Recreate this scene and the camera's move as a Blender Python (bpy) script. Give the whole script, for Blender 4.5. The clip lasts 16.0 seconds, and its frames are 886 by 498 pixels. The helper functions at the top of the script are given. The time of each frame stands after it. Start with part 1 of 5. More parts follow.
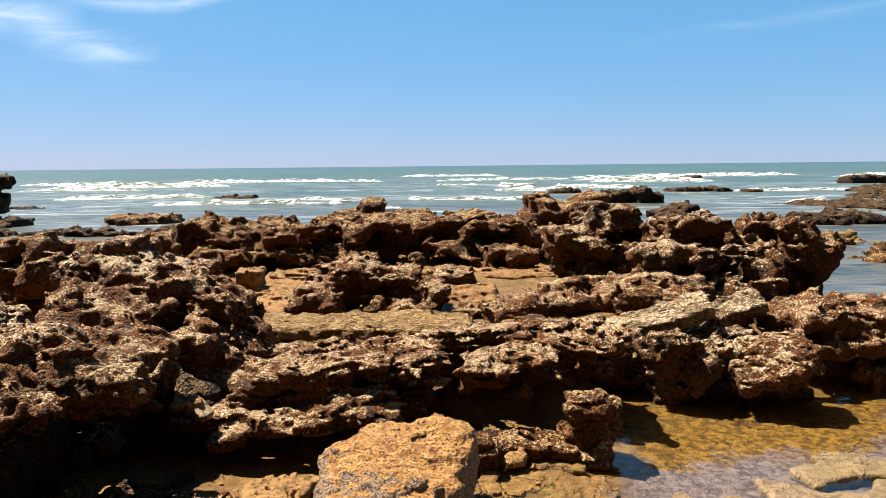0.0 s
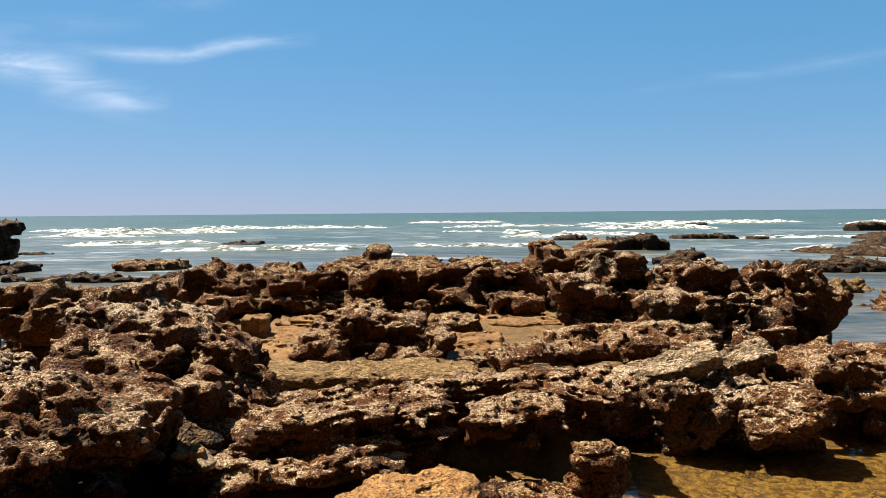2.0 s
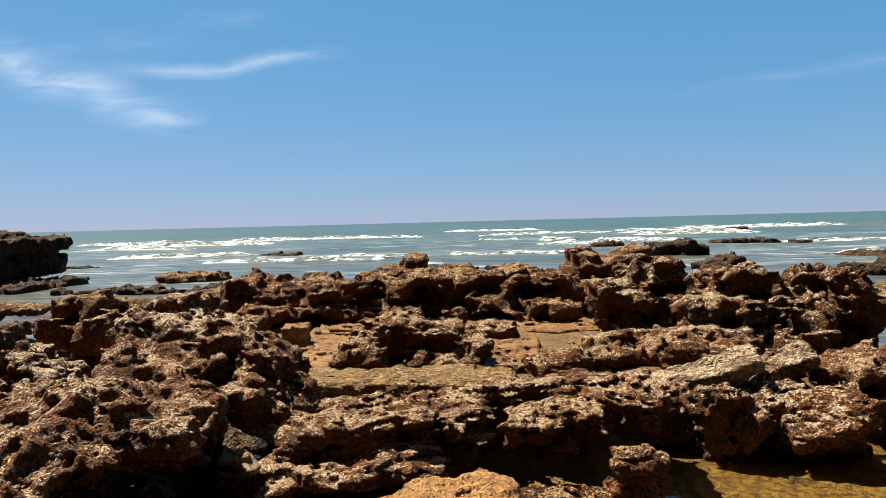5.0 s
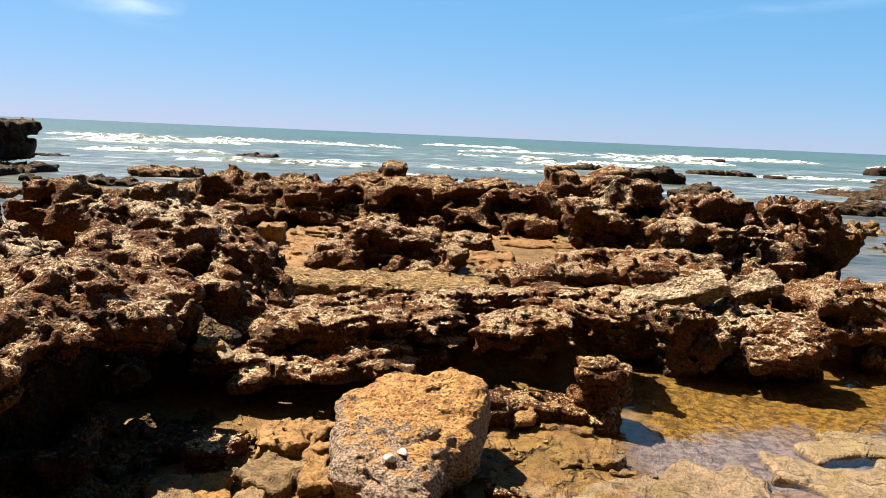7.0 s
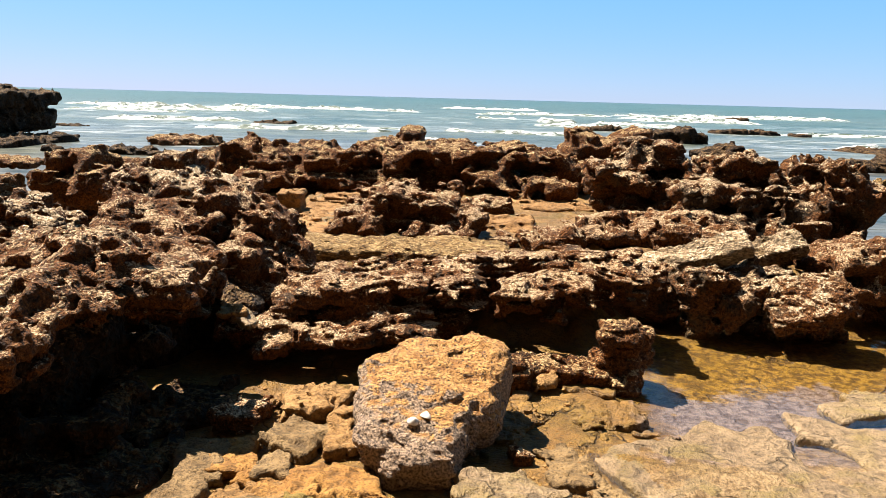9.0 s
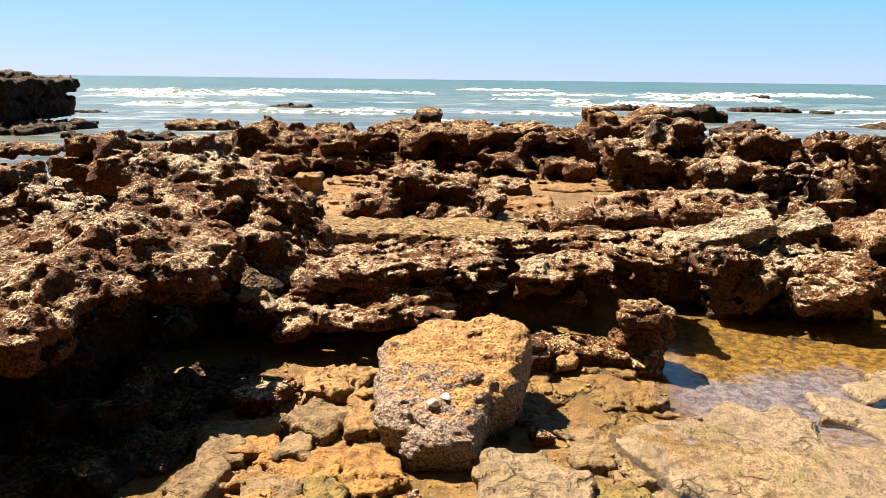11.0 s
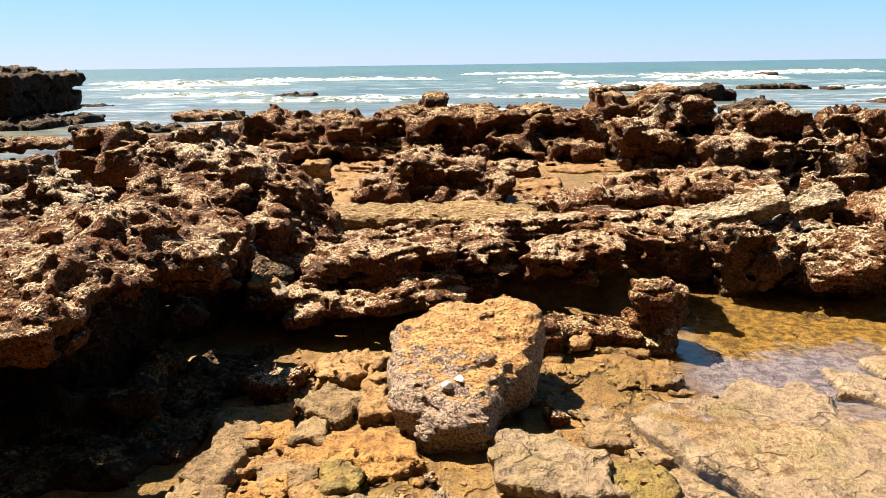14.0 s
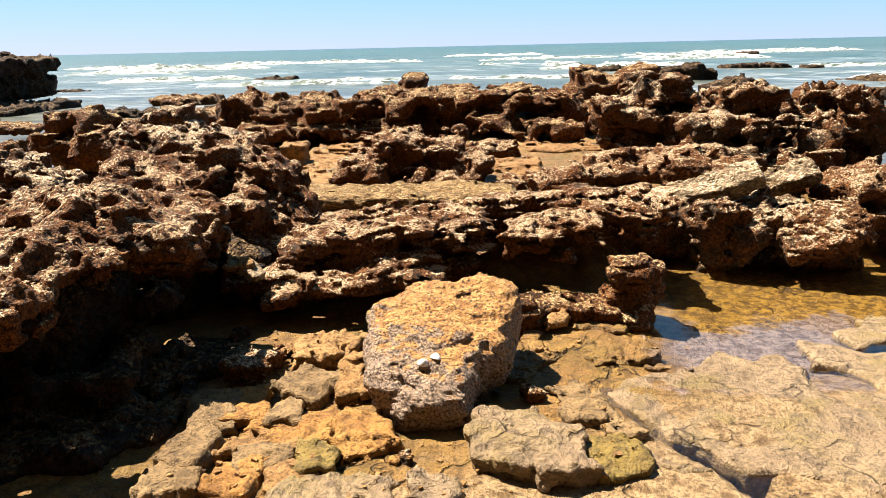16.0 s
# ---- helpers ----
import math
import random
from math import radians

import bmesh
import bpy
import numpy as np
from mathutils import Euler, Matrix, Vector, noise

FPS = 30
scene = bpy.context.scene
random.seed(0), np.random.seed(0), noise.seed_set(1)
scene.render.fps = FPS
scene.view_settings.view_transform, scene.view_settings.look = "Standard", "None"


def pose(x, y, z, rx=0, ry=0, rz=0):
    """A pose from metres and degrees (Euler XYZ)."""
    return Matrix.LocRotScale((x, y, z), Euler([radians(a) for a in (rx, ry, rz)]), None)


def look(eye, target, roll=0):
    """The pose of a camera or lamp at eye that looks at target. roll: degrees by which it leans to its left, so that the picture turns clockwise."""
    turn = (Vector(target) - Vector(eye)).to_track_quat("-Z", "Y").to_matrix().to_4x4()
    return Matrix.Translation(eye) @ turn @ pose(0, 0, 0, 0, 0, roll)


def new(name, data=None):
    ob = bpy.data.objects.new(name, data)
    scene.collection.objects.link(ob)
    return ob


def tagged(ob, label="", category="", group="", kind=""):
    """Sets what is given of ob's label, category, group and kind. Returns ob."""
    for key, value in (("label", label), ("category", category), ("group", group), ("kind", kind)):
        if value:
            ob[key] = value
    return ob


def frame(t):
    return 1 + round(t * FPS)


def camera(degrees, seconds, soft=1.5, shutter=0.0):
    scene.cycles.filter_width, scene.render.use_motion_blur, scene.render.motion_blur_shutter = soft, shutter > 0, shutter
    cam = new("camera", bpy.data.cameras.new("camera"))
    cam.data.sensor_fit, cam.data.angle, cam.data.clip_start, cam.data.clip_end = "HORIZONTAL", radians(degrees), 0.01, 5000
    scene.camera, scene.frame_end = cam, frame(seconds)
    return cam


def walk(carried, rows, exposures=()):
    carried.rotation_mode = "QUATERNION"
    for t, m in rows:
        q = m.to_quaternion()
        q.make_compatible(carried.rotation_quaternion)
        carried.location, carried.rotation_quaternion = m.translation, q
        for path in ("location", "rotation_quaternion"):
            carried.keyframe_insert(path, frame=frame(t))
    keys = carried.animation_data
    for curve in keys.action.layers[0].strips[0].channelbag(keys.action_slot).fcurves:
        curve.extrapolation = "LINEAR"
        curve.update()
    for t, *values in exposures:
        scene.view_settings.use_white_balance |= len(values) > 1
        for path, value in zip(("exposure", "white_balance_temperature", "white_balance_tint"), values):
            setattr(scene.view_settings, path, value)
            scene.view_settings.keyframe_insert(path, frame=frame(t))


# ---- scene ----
# ---- camera ----
cam = camera(62.6, 16.0, soft=0.3)
PATH = [
    (0, (0.241, -0.008, 1.667), (0.21, 1.979, 1.44), -0.6),
    (0.5, (0.247, -0.011, 1.675), (0.234, 1.981, 1.497), -0.4),
    (1, (0.247, -0.015, 1.674), (0.229, 1.98, 1.535), -0.4),
    (1.5, (0.239, -0.016, 1.669), (0.201, 1.981, 1.566), -0.4),
    (2, (0.242, -0.016, 1.678), (0.196, 1.981, 1.578), -0.5),
    (2.5, (0.232, -0.024, 1.667), (0.13, 1.973, 1.602), -2.6),
    (3, (0.241, -0.028, 1.686), (0.093, 1.967, 1.686), -1.6),
    (3.5, (0.233, -0.022, 1.669), (0.09, 1.973, 1.669), -1.7),
    (4, (0.224, -0.029, 1.668), (0.078, 1.965, 1.669), -1.3),
    (4.2, (0.234, -0.036, 1.662), (0.075, 1.957, 1.613), -1.1),
    (6.3, (0.245, -0.116, 1.688), (0.159, 1.879, 1.586), -1.4),
    (6.5, (0.228, -0.093, 1.686), (0.19, 1.898, 1.5), 1.4),
    (7, (0.206, -0.085, 1.615), (0.134, 1.89, 1.307), 2.5),
    (7.5, (0.199, -0.082, 1.623), (0.127, 1.88, 1.246), 2.9),
    (8, (0.2, -0.074, 1.617), (0.1, 1.882, 1.214), 2.1),
    (8.5, (0.189, -0.071, 1.622), (0.083, 1.885, 1.219), 2.0),
    (9, (0.201, -0.075, 1.615), (0.08, 1.88, 1.209), 1.5),
    (11.5, (0.186, -0.054, 1.601), (0.003, 1.881, 1.13), 0.7),
    (12, (0.172, -0.048, 1.593), (-0.03, 1.882, 1.106), 0.6),
    (12.5, (0.183, -0.045, 1.592), (-0.011, 1.884, 1.101), -0.1),
    (13, (0.188, -0.047, 1.596), (-0.005, 1.883, 1.109), -0.1),
    (13.5, (0.181, -0.044, 1.595), (-0.011, 1.886, 1.108), -0.1),
    (14, (0.185, -0.046, 1.585), (-0.005, 1.884, 1.094), -0.8),
    (14.5, (0.178, -0.044, 1.59), (0.018, 1.891, 1.108), -0.2),
    (15, (0.215, -0.057, 1.592), (0.089, 1.891, 1.158), -0.0),
    (15.5, (0.202, -0.038, 1.573), (0.032, 1.895, 1.089), -0.7),
    (16, (0.23, -0.031, 1.556), (0.081, 1.89, 1.02), -1.3),
]
EXPOSURES = [(0.0, 1.64), (1.5, 1.47), (3.5, 1.26), (4.2, 1.3), (6.3, 1.42), (7.0, 1.72), (9.0, 1.9), (12.5, 2.05), (16.0, 2.05)]
walk(cam, [(t, look(eye, target, roll)) for t, eye, target, roll in PATH], EXPOSURES)


# ---- light ----
SUN_UP, SUN_SIDE = 59.0, -58.0  # elevation; bearing from straight ahead, negative to the left
world = bpy.data.worlds.new("sky")
scene.world = world
world.use_nodes = True
sky = world.node_tree.nodes.new("ShaderNodeTexSky")
sky.sky_type, sky.sun_disc = "NISHITA", False
sky.sun_elevation, sky.sun_rotation = radians(SUN_UP), radians(SUN_SIDE)
sky.air_density, sky.dust_density, sky.ozone_density = 1.0, 0.0, 4.0
back = world.node_tree.nodes["Background"]
back.inputs["Strength"].default_value = 0.1
# a hazy sea sky: each channel flattened towards the horizon
split = world.node_tree.nodes.new("ShaderNodeSeparateColor")
join = world.node_tree.nodes.new("ShaderNodeCombineColor")
world.node_tree.links.new(sky.outputs[0], split.inputs[0])
for n, (power, gain) in enumerate(((0.80, 0.297), (0.38, 0.90), (0.33, 1.47))):
    flatter, scaled = (world.node_tree.nodes.new("ShaderNodeMath") for _ in range(2))
    flatter.operation, scaled.operation = "POWER", "MULTIPLY"
    flatter.inputs[1].default_value, scaled.inputs[1].default_value = power, gain
    world.node_tree.links.new(split.outputs[n], flatter.inputs[0])
    world.node_tree.links.new(flatter.outputs[0], scaled.inputs[0])
    world.node_tree.links.new(scaled.outputs[0], join.inputs[n])
# deeper blue overhead, as on any clear day
where = world.node_tree.nodes.new("ShaderNodeTexCoord")
height = world.node_tree.nodes.new("ShaderNodeSeparateXYZ")
world.node_tree.links.new(where.outputs["Generated"], height.inputs[0])
deepen = world.node_tree.nodes.new("ShaderNodeMapRange")
deepen.interpolation_type = "SMOOTHSTEP"
for socket, value in zip(("From Min", "From Max", "To Min", "To Max"), (0.25, 0.95, 1.0, 0.35)):
    deepen.inputs[socket].default_value = value
world.node_tree.links.new(height.outputs["Z"], deepen.inputs["Value"])
dome = world.node_tree.nodes.new("ShaderNodeVectorMath")
dome.operation = "SCALE"
world.node_tree.links.new(join.outputs[0], dome.inputs[0])
world.node_tree.links.new(deepen.outputs["Result"], dome.inputs["Scale"])
world.node_tree.links.new(dome.outputs[0], back.inputs["Color"])
sun = new("sun", bpy.data.lights.new("sun", "SUN"))
sun.data.energy, sun.data.angle, sun.data.color = 5.0, radians(0.5), (1.0, 0.91, 0.79)
toward = Vector((math.sin(radians(SUN_SIDE)) * math.cos(radians(SUN_UP)), math.cos(radians(SUN_SIDE)) * math.cos(radians(SUN_UP)), math.sin(radians(SUN_UP))))
sun.matrix_world = look(toward * 50, (0, 0, 0))


# ---- materials ----
def material(name):
    m = bpy.data.materials.new(name)
    m.use_nodes = True
    nt = m.node_tree
    return m, nt, nt.nodes["Principled BSDF"]


def node(nt, kind, **values):
    n = nt.nodes.new(kind)
    for key, value in values.items():
        if key == "operation":
            n.operation = value
        elif key == "blend":
            n.blend_type = value
        else:
            n.inputs[key.replace("_", " ")].default_value = value
    return n


def ramp(nt, source, stops):
    r = nt.nodes.new("ShaderNodeValToRGB")
    while len(r.color_ramp.elements) < len(stops):
        r.color_ramp.elements.new(0.5)
    for e, (pos, col) in zip(r.color_ramp.elements, stops):
        e.position = pos
        e.color = (col, col, col, 1) if isinstance(col, (int, float)) else (*col, 1)
    nt.links.new(source, r.inputs["Fac"])
    return r.outputs["Color"]


def blend(nt, fac, a, b, mode="MIX"):
    n = nt.nodes.new("ShaderNodeMix")
    n.data_type = "RGBA"
    n.blend_type = mode
    for socket, value in ((n.inputs[0], fac), (n.inputs[6], a), (n.inputs[7], b)):
        if isinstance(value, (int, float)):
            socket.default_value = value
        elif isinstance(value, tuple):
            socket.default_value = (*value, 1)
        else:
            nt.links.new(value, socket)
    return n.outputs[2]


def calc(nt, operation, a, b=0.0, c=0.0):
    n = nt.nodes.new("ShaderNodeMath")
    n.operation = operation
    for socket, value in zip(n.inputs, (a, b, c)):
        if isinstance(value, (int, float)):
            socket.default_value = value
        else:
            nt.links.new(value, socket)
    return n.outputs[0]


def noise_tex(nt, where, scale, detail=6.0, rough=0.6, warp=0.0):
    n = nt.nodes.new("ShaderNodeTexNoise")
    n.inputs["Scale"].default_value, n.inputs["Detail"].default_value = scale, detail
    n.inputs["Roughness"].default_value, n.inputs["Distortion"].default_value = rough, warp
    nt.links.new(where, n.inputs["Vector"])
    return n.outputs["Fac"]


def cells(nt, where, scale, feature="F1", smooth=None):
    n = nt.nodes.new("ShaderNodeTexVoronoi")
    n.feature = feature
    n.inputs["Scale"].default_value = scale
    nt.links.new(where, n.inputs["Vector"])
    return n.outputs["Distance"], n.outputs["Color"] if feature != "DISTANCE_TO_EDGE" else None


def place(nt, squash=(1, 1, 1), turn=(0, 0, 0)):
    geo = nt.nodes.new("ShaderNodeNewGeometry")
    mp = nt.nodes.new("ShaderNodeMapping")
    mp.inputs["Scale"].default_value, mp.inputs["Rotation"].default_value = squash, turn
    nt.links.new(geo.outputs["Position"], mp.inputs["Vector"])
    return geo, mp.outputs["Vector"]


def bump(nt, height, strength, distance, under=None):
    b = node(nt, "ShaderNodeBump", Strength=strength, Distance=distance)
    nt.links.new(height, b.inputs["Height"])
    if under is not None:
        nt.links.new(under, b.inputs["Normal"])
    return b.outputs["Normal"]


def reef_material(name, crust, algae, bare, crust_share=0.5, algae_share=0.5, roughness=0.85, grain_size=1.0, squash=(1, 1, 1), turn=(0, 0, 0)):
    """Sea-worn rock: bare stone, a turf of short brown algae and a pale knobbly crust of barnacles on what faces the sky."""
    m, nt, bsdf = material(name)
    geo, pos = place(nt)
    _, drawn = place(nt, squash, turn)
    big = noise_tex(nt, pos, 2.3, 5, 0.62, 0.4)
    mid = noise_tex(nt, pos, 9.0, 5, 0.68, 0.5)
    knobs = noise_tex(nt, drawn, 24.0 / grain_size, 3, 0.6, 0.4)
    fine = noise_tex(nt, drawn, 62.0 / grain_size, 3, 0.65, 0.3)
    grain = noise_tex(nt, drawn, 150.0 / grain_size, 2, 0.6)
    dist, tint = cells(nt, drawn, 70.0 / grain_size)
    up = nt.nodes.new("ShaderNodeSeparateXYZ")
    nt.links.new(geo.outputs["Normal"], up.inputs[0])
    # bare stone with a second tone
    stone = blend(nt, ramp(nt, fine, [(0.40, 0.0), (0.60, 1.0)]), tuple(c * 0.35 for c in bare), tuple(c * 1.3 for c in bare))
    # tufts of algae: rust brown tips over nearly black roots
    where = calc(nt, "ADD", calc(nt, "MULTIPLY", big, 0.7), calc(nt, "MULTIPLY", mid, 0.5))
    edge = 0.85 - 0.5 * algae_share
    turf = blend(nt, ramp(nt, fine, [(0.38, 0.0), (0.62, 1.0)]), tuple(c * 0.18 for c in algae), tuple(c * 1.15 for c in algae))
    turf = blend(nt, ramp(nt, grain, [(0.54, 0.0), (0.68, 0.7)]), turf, tuple(c * k for c, k in zip(algae, (2.4, 2.7, 4.0))))
    col = blend(nt, ramp(nt, where, [(edge - 0.05, 0.0), (edge + 0.05, 1.0)]), stone, turf)
    # barnacles crowd in patches a hand or two wide and thin out to single specks at their edges
    patch = noise_tex(nt, pos, 4.6, 4, 0.55, 0.6)
    # the upward bias also paints steep, shaded sides darker than the tops
    high = calc(nt, "ADD", calc(nt, "MULTIPLY", up.outputs["Z"], 0.50), calc(nt, "ADD", calc(nt, "MULTIPLY", mid, 0.55), calc(nt, "MULTIPLY", knobs, 0.55)))
    high = calc(nt, "ADD", high, calc(nt, "MULTIPLY", calc(nt, "SUBTRACT", patch, 0.5), 1.3))
    high = calc(nt, "ADD", high, calc(nt, "MULTIPLY", calc(nt, "SUBTRACT", fine, 0.5), 1.5))
    lim = 0.5 * (1.315 - 0.5 * crust_share)
    shade = nt.nodes.new("ShaderNodeRGBToBW")
    nt.links.new(tint, shade.inputs[0])
    speck = blend(nt, ramp(nt, shade.outputs[0], [(0.25, 0.0), (0.75, 1.0)]), tuple(c * k for c, k in zip(crust, (0.58, 0.48, 0.37))), tuple(c * 1.38 for c in crust))
    speck = blend(nt, ramp(nt, grain, [(0.40, 0.95), (0.54, 0.0)]), speck, tuple(c * k for c, k in zip(crust, (0.20, 0.145, 0.09))))
    speck = blend(nt, ramp(nt, mid, [(0.36, 0.6), (0.52, 0.0)]), speck, tuple(c * k for c, k in zip(crust, (0.45, 0.36, 0.24))))
    col = blend(nt, ramp(nt, calc(nt, "MULTIPLY", high, 0.5), [(lim - 0.02, 0.0), (lim + 0.02, 1.0)]), col, speck)
    nt.links.new(col, bsdf.inputs["Base Color"])
    bsdf.inputs["Roughness"].default_value = roughness
    bsdf.inputs["Specular IOR Level"].default_value = 0.2
    relief = calc(nt, "ADD", calc(nt, "MULTIPLY", knobs, 0.075), calc(nt, "ADD", calc(nt, "MULTIPLY", fine, 0.034), calc(nt, "ADD", calc(nt, "MULTIPLY", grain, 0.010), calc(nt, "MULTIPLY", dist, -0.010))))
    nt.links.new(bump(nt, relief, 1.0, grain_size), bsdf.inputs["Normal"])
    return m


CRUST, ALGAE, BARE = (0.55, 0.405, 0.255), (0.140, 0.048, 0.008), (0.045, 0.023, 0.009)
M_LEDGE = reef_material("layered_reef_rock", CRUST, ALGAE, BARE, 0.64, 0.70)
M_MASS = reef_material("crusted_reef_rock", CRUST, ALGAE, BARE, 0.58, 0.70)
M_CREST = reef_material("barnacled_crest_rock", (0.60, 0.475, 0.325), ALGAE, (0.06, 0.03, 0.011), 0.84, 0.6)
M_DARK = reef_material("brown_algae_rock", (0.50, 0.35, 0.18), ALGAE, BARE, 0.58, 0.66, grain_size=1.3)
M_PALE = reef_material("pale_reef_rock", (0.54, 0.415, 0.275), ALGAE, (0.07, 0.040, 0.017), 0.68, 0.58, grain_size=1.2)
M_DIP = reef_material("dipping_reef_slab", (0.57, 0.45, 0.31), (0.16, 0.085, 0.025), (0.22, 0.155, 0.09), 0.86, 0.4, squash=(0.6, 1, 1), turn=(0, radians(19), 0))
# colour of the sea rocks; also paints shade on the undercut rock's foot
M_FAR = reef_material("wet_sea_rock_and_foot_shade", (0.17, 0.105, 0.045), (0.055, 0.024, 0.006), (0.03, 0.016, 0.007), 0.62, 0.5, grain_size=2.5)


def stone_material(name, light, dark, rough=0.8, pits=0.65, scale=1.0, cracks=0.0, film=None, pool=False):
    """Bare sandstone: two warm tones, dark specks, fine pits, hair cracks and a film of algae."""
    m, nt, bsdf = material(name)
    geo, pos = place(nt)
    rand = nt.nodes.new("ShaderNodeObjectInfo")
    big, mid = noise_tex(nt, pos, 4.0 * scale, 6, 0.6, 0.5), noise_tex(nt, pos, 18.0 * scale, 4, 0.66, 0.4)
    fine = noise_tex(nt, pos, 80.0 * scale, 3, 0.68)
    col = blend(nt, ramp(nt, big, [(0.3, 0.0), (0.68, 1.0)]), dark, light)
    if film:
        col = blend(nt, ramp(nt, noise_tex(nt, pos, 2.6, 7, 0.65, 0.8), [(0.46, 0.0), (0.62, 0.85)]), col, film)
    if pool:
        # mauve sky reflection painted on the tide pool's bed, and dark weed beyond
        sep = nt.nodes.new("ShaderNodeSeparateXYZ")
        nt.links.new(pos, sep.inputs[0])
        ragged = calc(nt, "MULTIPLY", calc(nt, "SUBTRACT", big, 0.5), 1.1)
        right = calc(nt, "ADD", sep.outputs["X"], ragged)
        deep = calc(nt, "ADD", calc(nt, "SUBTRACT", sep.outputs["Y"], calc(nt, "MULTIPLY", sep.outputs["X"], 0.28)), ragged)
        bed = calc(nt, "MULTIPLY", ramp(nt, calc(nt, "MULTIPLY", right, 0.25), [(0.25, 0.0), (0.31, 1.0)]), ramp(nt, calc(nt, "MULTIPLY", deep, 0.2), [(0.53, 0.0), (0.57, 1.0)]))
        weed = ramp(nt, calc(nt, "MULTIPLY", deep, 0.2), [(0.70, 0.0), (0.715, 1.0)])
        inside = calc(nt, "MULTIPLY", bed, ramp(nt, calc(nt, "MULTIPLY", sep.outputs["Y"], 0.1), [(0.50, 1.0), (0.58, 0.0)]))
        # crust here is the mauve sky sheen, mixed into the bed's colour
        crust = blend(nt, ramp(nt, mid, [(0.4, 0.0), (0.6, 1.0)]), (0.13, 0.098, 0.112), (0.25, 0.19, 0.18))
        brown = blend(nt, ramp(nt, mid, [(0.4, 0.0), (0.6, 1.0)]), (0.11, 0.056, 0.006), (0.31, 0.175, 0.024))
        # pale sand towards the dry shore
        shore = calc(nt, "ADD", calc(nt, "SUBTRACT", sep.outputs["Y"], calc(nt, "MULTIPLY", sep.outputs["X"], 0.55)), ragged)
        sand = blend(nt, ramp(nt, mid, [(0.35, 0.0), (0.65, 1.0)]), (0.24, 0.15, 0.066), (0.33, 0.225, 0.115))
        col = blend(nt, ramp(nt, calc(nt, "MULTIPLY", shore, 0.2), [(0.43, 0.9), (0.50, 0.0)]), col, sand)
        # ground out of view, darkened to cut light bounced into the shade
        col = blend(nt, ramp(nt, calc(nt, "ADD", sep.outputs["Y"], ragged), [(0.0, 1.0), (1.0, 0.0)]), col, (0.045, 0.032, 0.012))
        col = blend(nt, inside, col, blend(nt, weed, crust, brown))
    col = blend(nt, calc(nt, "MULTIPLY", ramp(nt, mid, [(0.38, 1.0), (0.52, 0.0)]), 0.7), col, tuple(c * 0.45 for c in dark))
    col = blend(nt, calc(nt, "MULTIPLY", ramp(nt, fine, [(0.38, 1.0), (0.49, 0.0)]), pits), col, tuple(c * 0.25 for c in dark))
    col = blend(nt, calc(nt, "MULTIPLY", rand.outputs["Random"], 0.5), col, blend(nt, 1.0, col, (0.62, 0.58, 0.52), "MULTIPLY"))
    relief = calc(nt, "ADD", calc(nt, "MULTIPLY", mid, 0.028), calc(nt, "MULTIPLY", fine, 0.014))
    if cracks:
        bent = nt.nodes.new("ShaderNodeVectorMath")
        bent.operation = "MULTIPLY_ADD"
        jitter = nt.nodes.new("ShaderNodeTexNoise")
        jitter.inputs["Scale"].default_value, jitter.inputs["Detail"].default_value = 3.0, 6.0
        nt.links.new(pos, jitter.inputs["Vector"])
        nt.links.new(jitter.outputs["Color"], bent.inputs[0])
        bent.inputs[1].default_value = (0.5, 0.5, 0.5)
        nt.links.new(pos, bent.inputs[2])
        gap, _ = cells(nt, bent.outputs[0], 2.2, "DISTANCE_TO_EDGE")
        line = calc(nt, "MULTIPLY", ramp(nt, gap, [(0.006, 1.0), (0.02, 0.0)]), ramp(nt, big, [(0.45, 0.0), (0.6, cracks)]))
        col = blend(nt, line, col, tuple(c * 0.12 for c in dark))
        relief = calc(nt, "SUBTRACT", relief, calc(nt, "MULTIPLY", line, 0.02))
    nt.links.new(col, bsdf.inputs["Base Color"])
    bsdf.inputs["Roughness"].default_value = rough
    bsdf.inputs["Specular IOR Level"].default_value = 0.25
    nt.links.new(bump(nt, relief, 1.0, 1.0), bsdf.inputs["Normal"])
    return m


M_ORANGE = stone_material("orange_sandstone", (0.380, 0.196, 0.048), (0.235, 0.104, 0.023))
M_TAN = stone_material("tan_sandstone", (0.351, 0.196, 0.070), (0.213, 0.108, 0.032))
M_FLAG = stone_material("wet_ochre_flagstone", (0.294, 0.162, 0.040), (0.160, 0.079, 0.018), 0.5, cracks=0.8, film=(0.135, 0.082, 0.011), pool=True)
M_SLAB = stone_material("pale_shore_slab", (0.31, 0.213, 0.118), (0.205, 0.135, 0.072), 0.5, 0.6, cracks=0.6, film=(0.20, 0.14, 0.045))
M_GREY = stone_material("olive_brown_stone", (0.281, 0.182, 0.081), (0.153, 0.091, 0.036))
M_GREEN = stone_material("olive_film_stone", (0.248, 0.171, 0.034), (0.147, 0.090, 0.019), 0.6)
M_TANBED = stone_material("sunlit_tan_bed", (0.38, 0.215, 0.085), (0.24, 0.115, 0.033), 0.85, 0.7, cracks=0.7)
M_YELLOW = reef_material("yellow_brown_bed", (0.40, 0.275, 0.125), (0.12, 0.05, 0.007), (0.20, 0.115, 0.040), 0.70, 0.4, squash=(0.55, 1, 1))


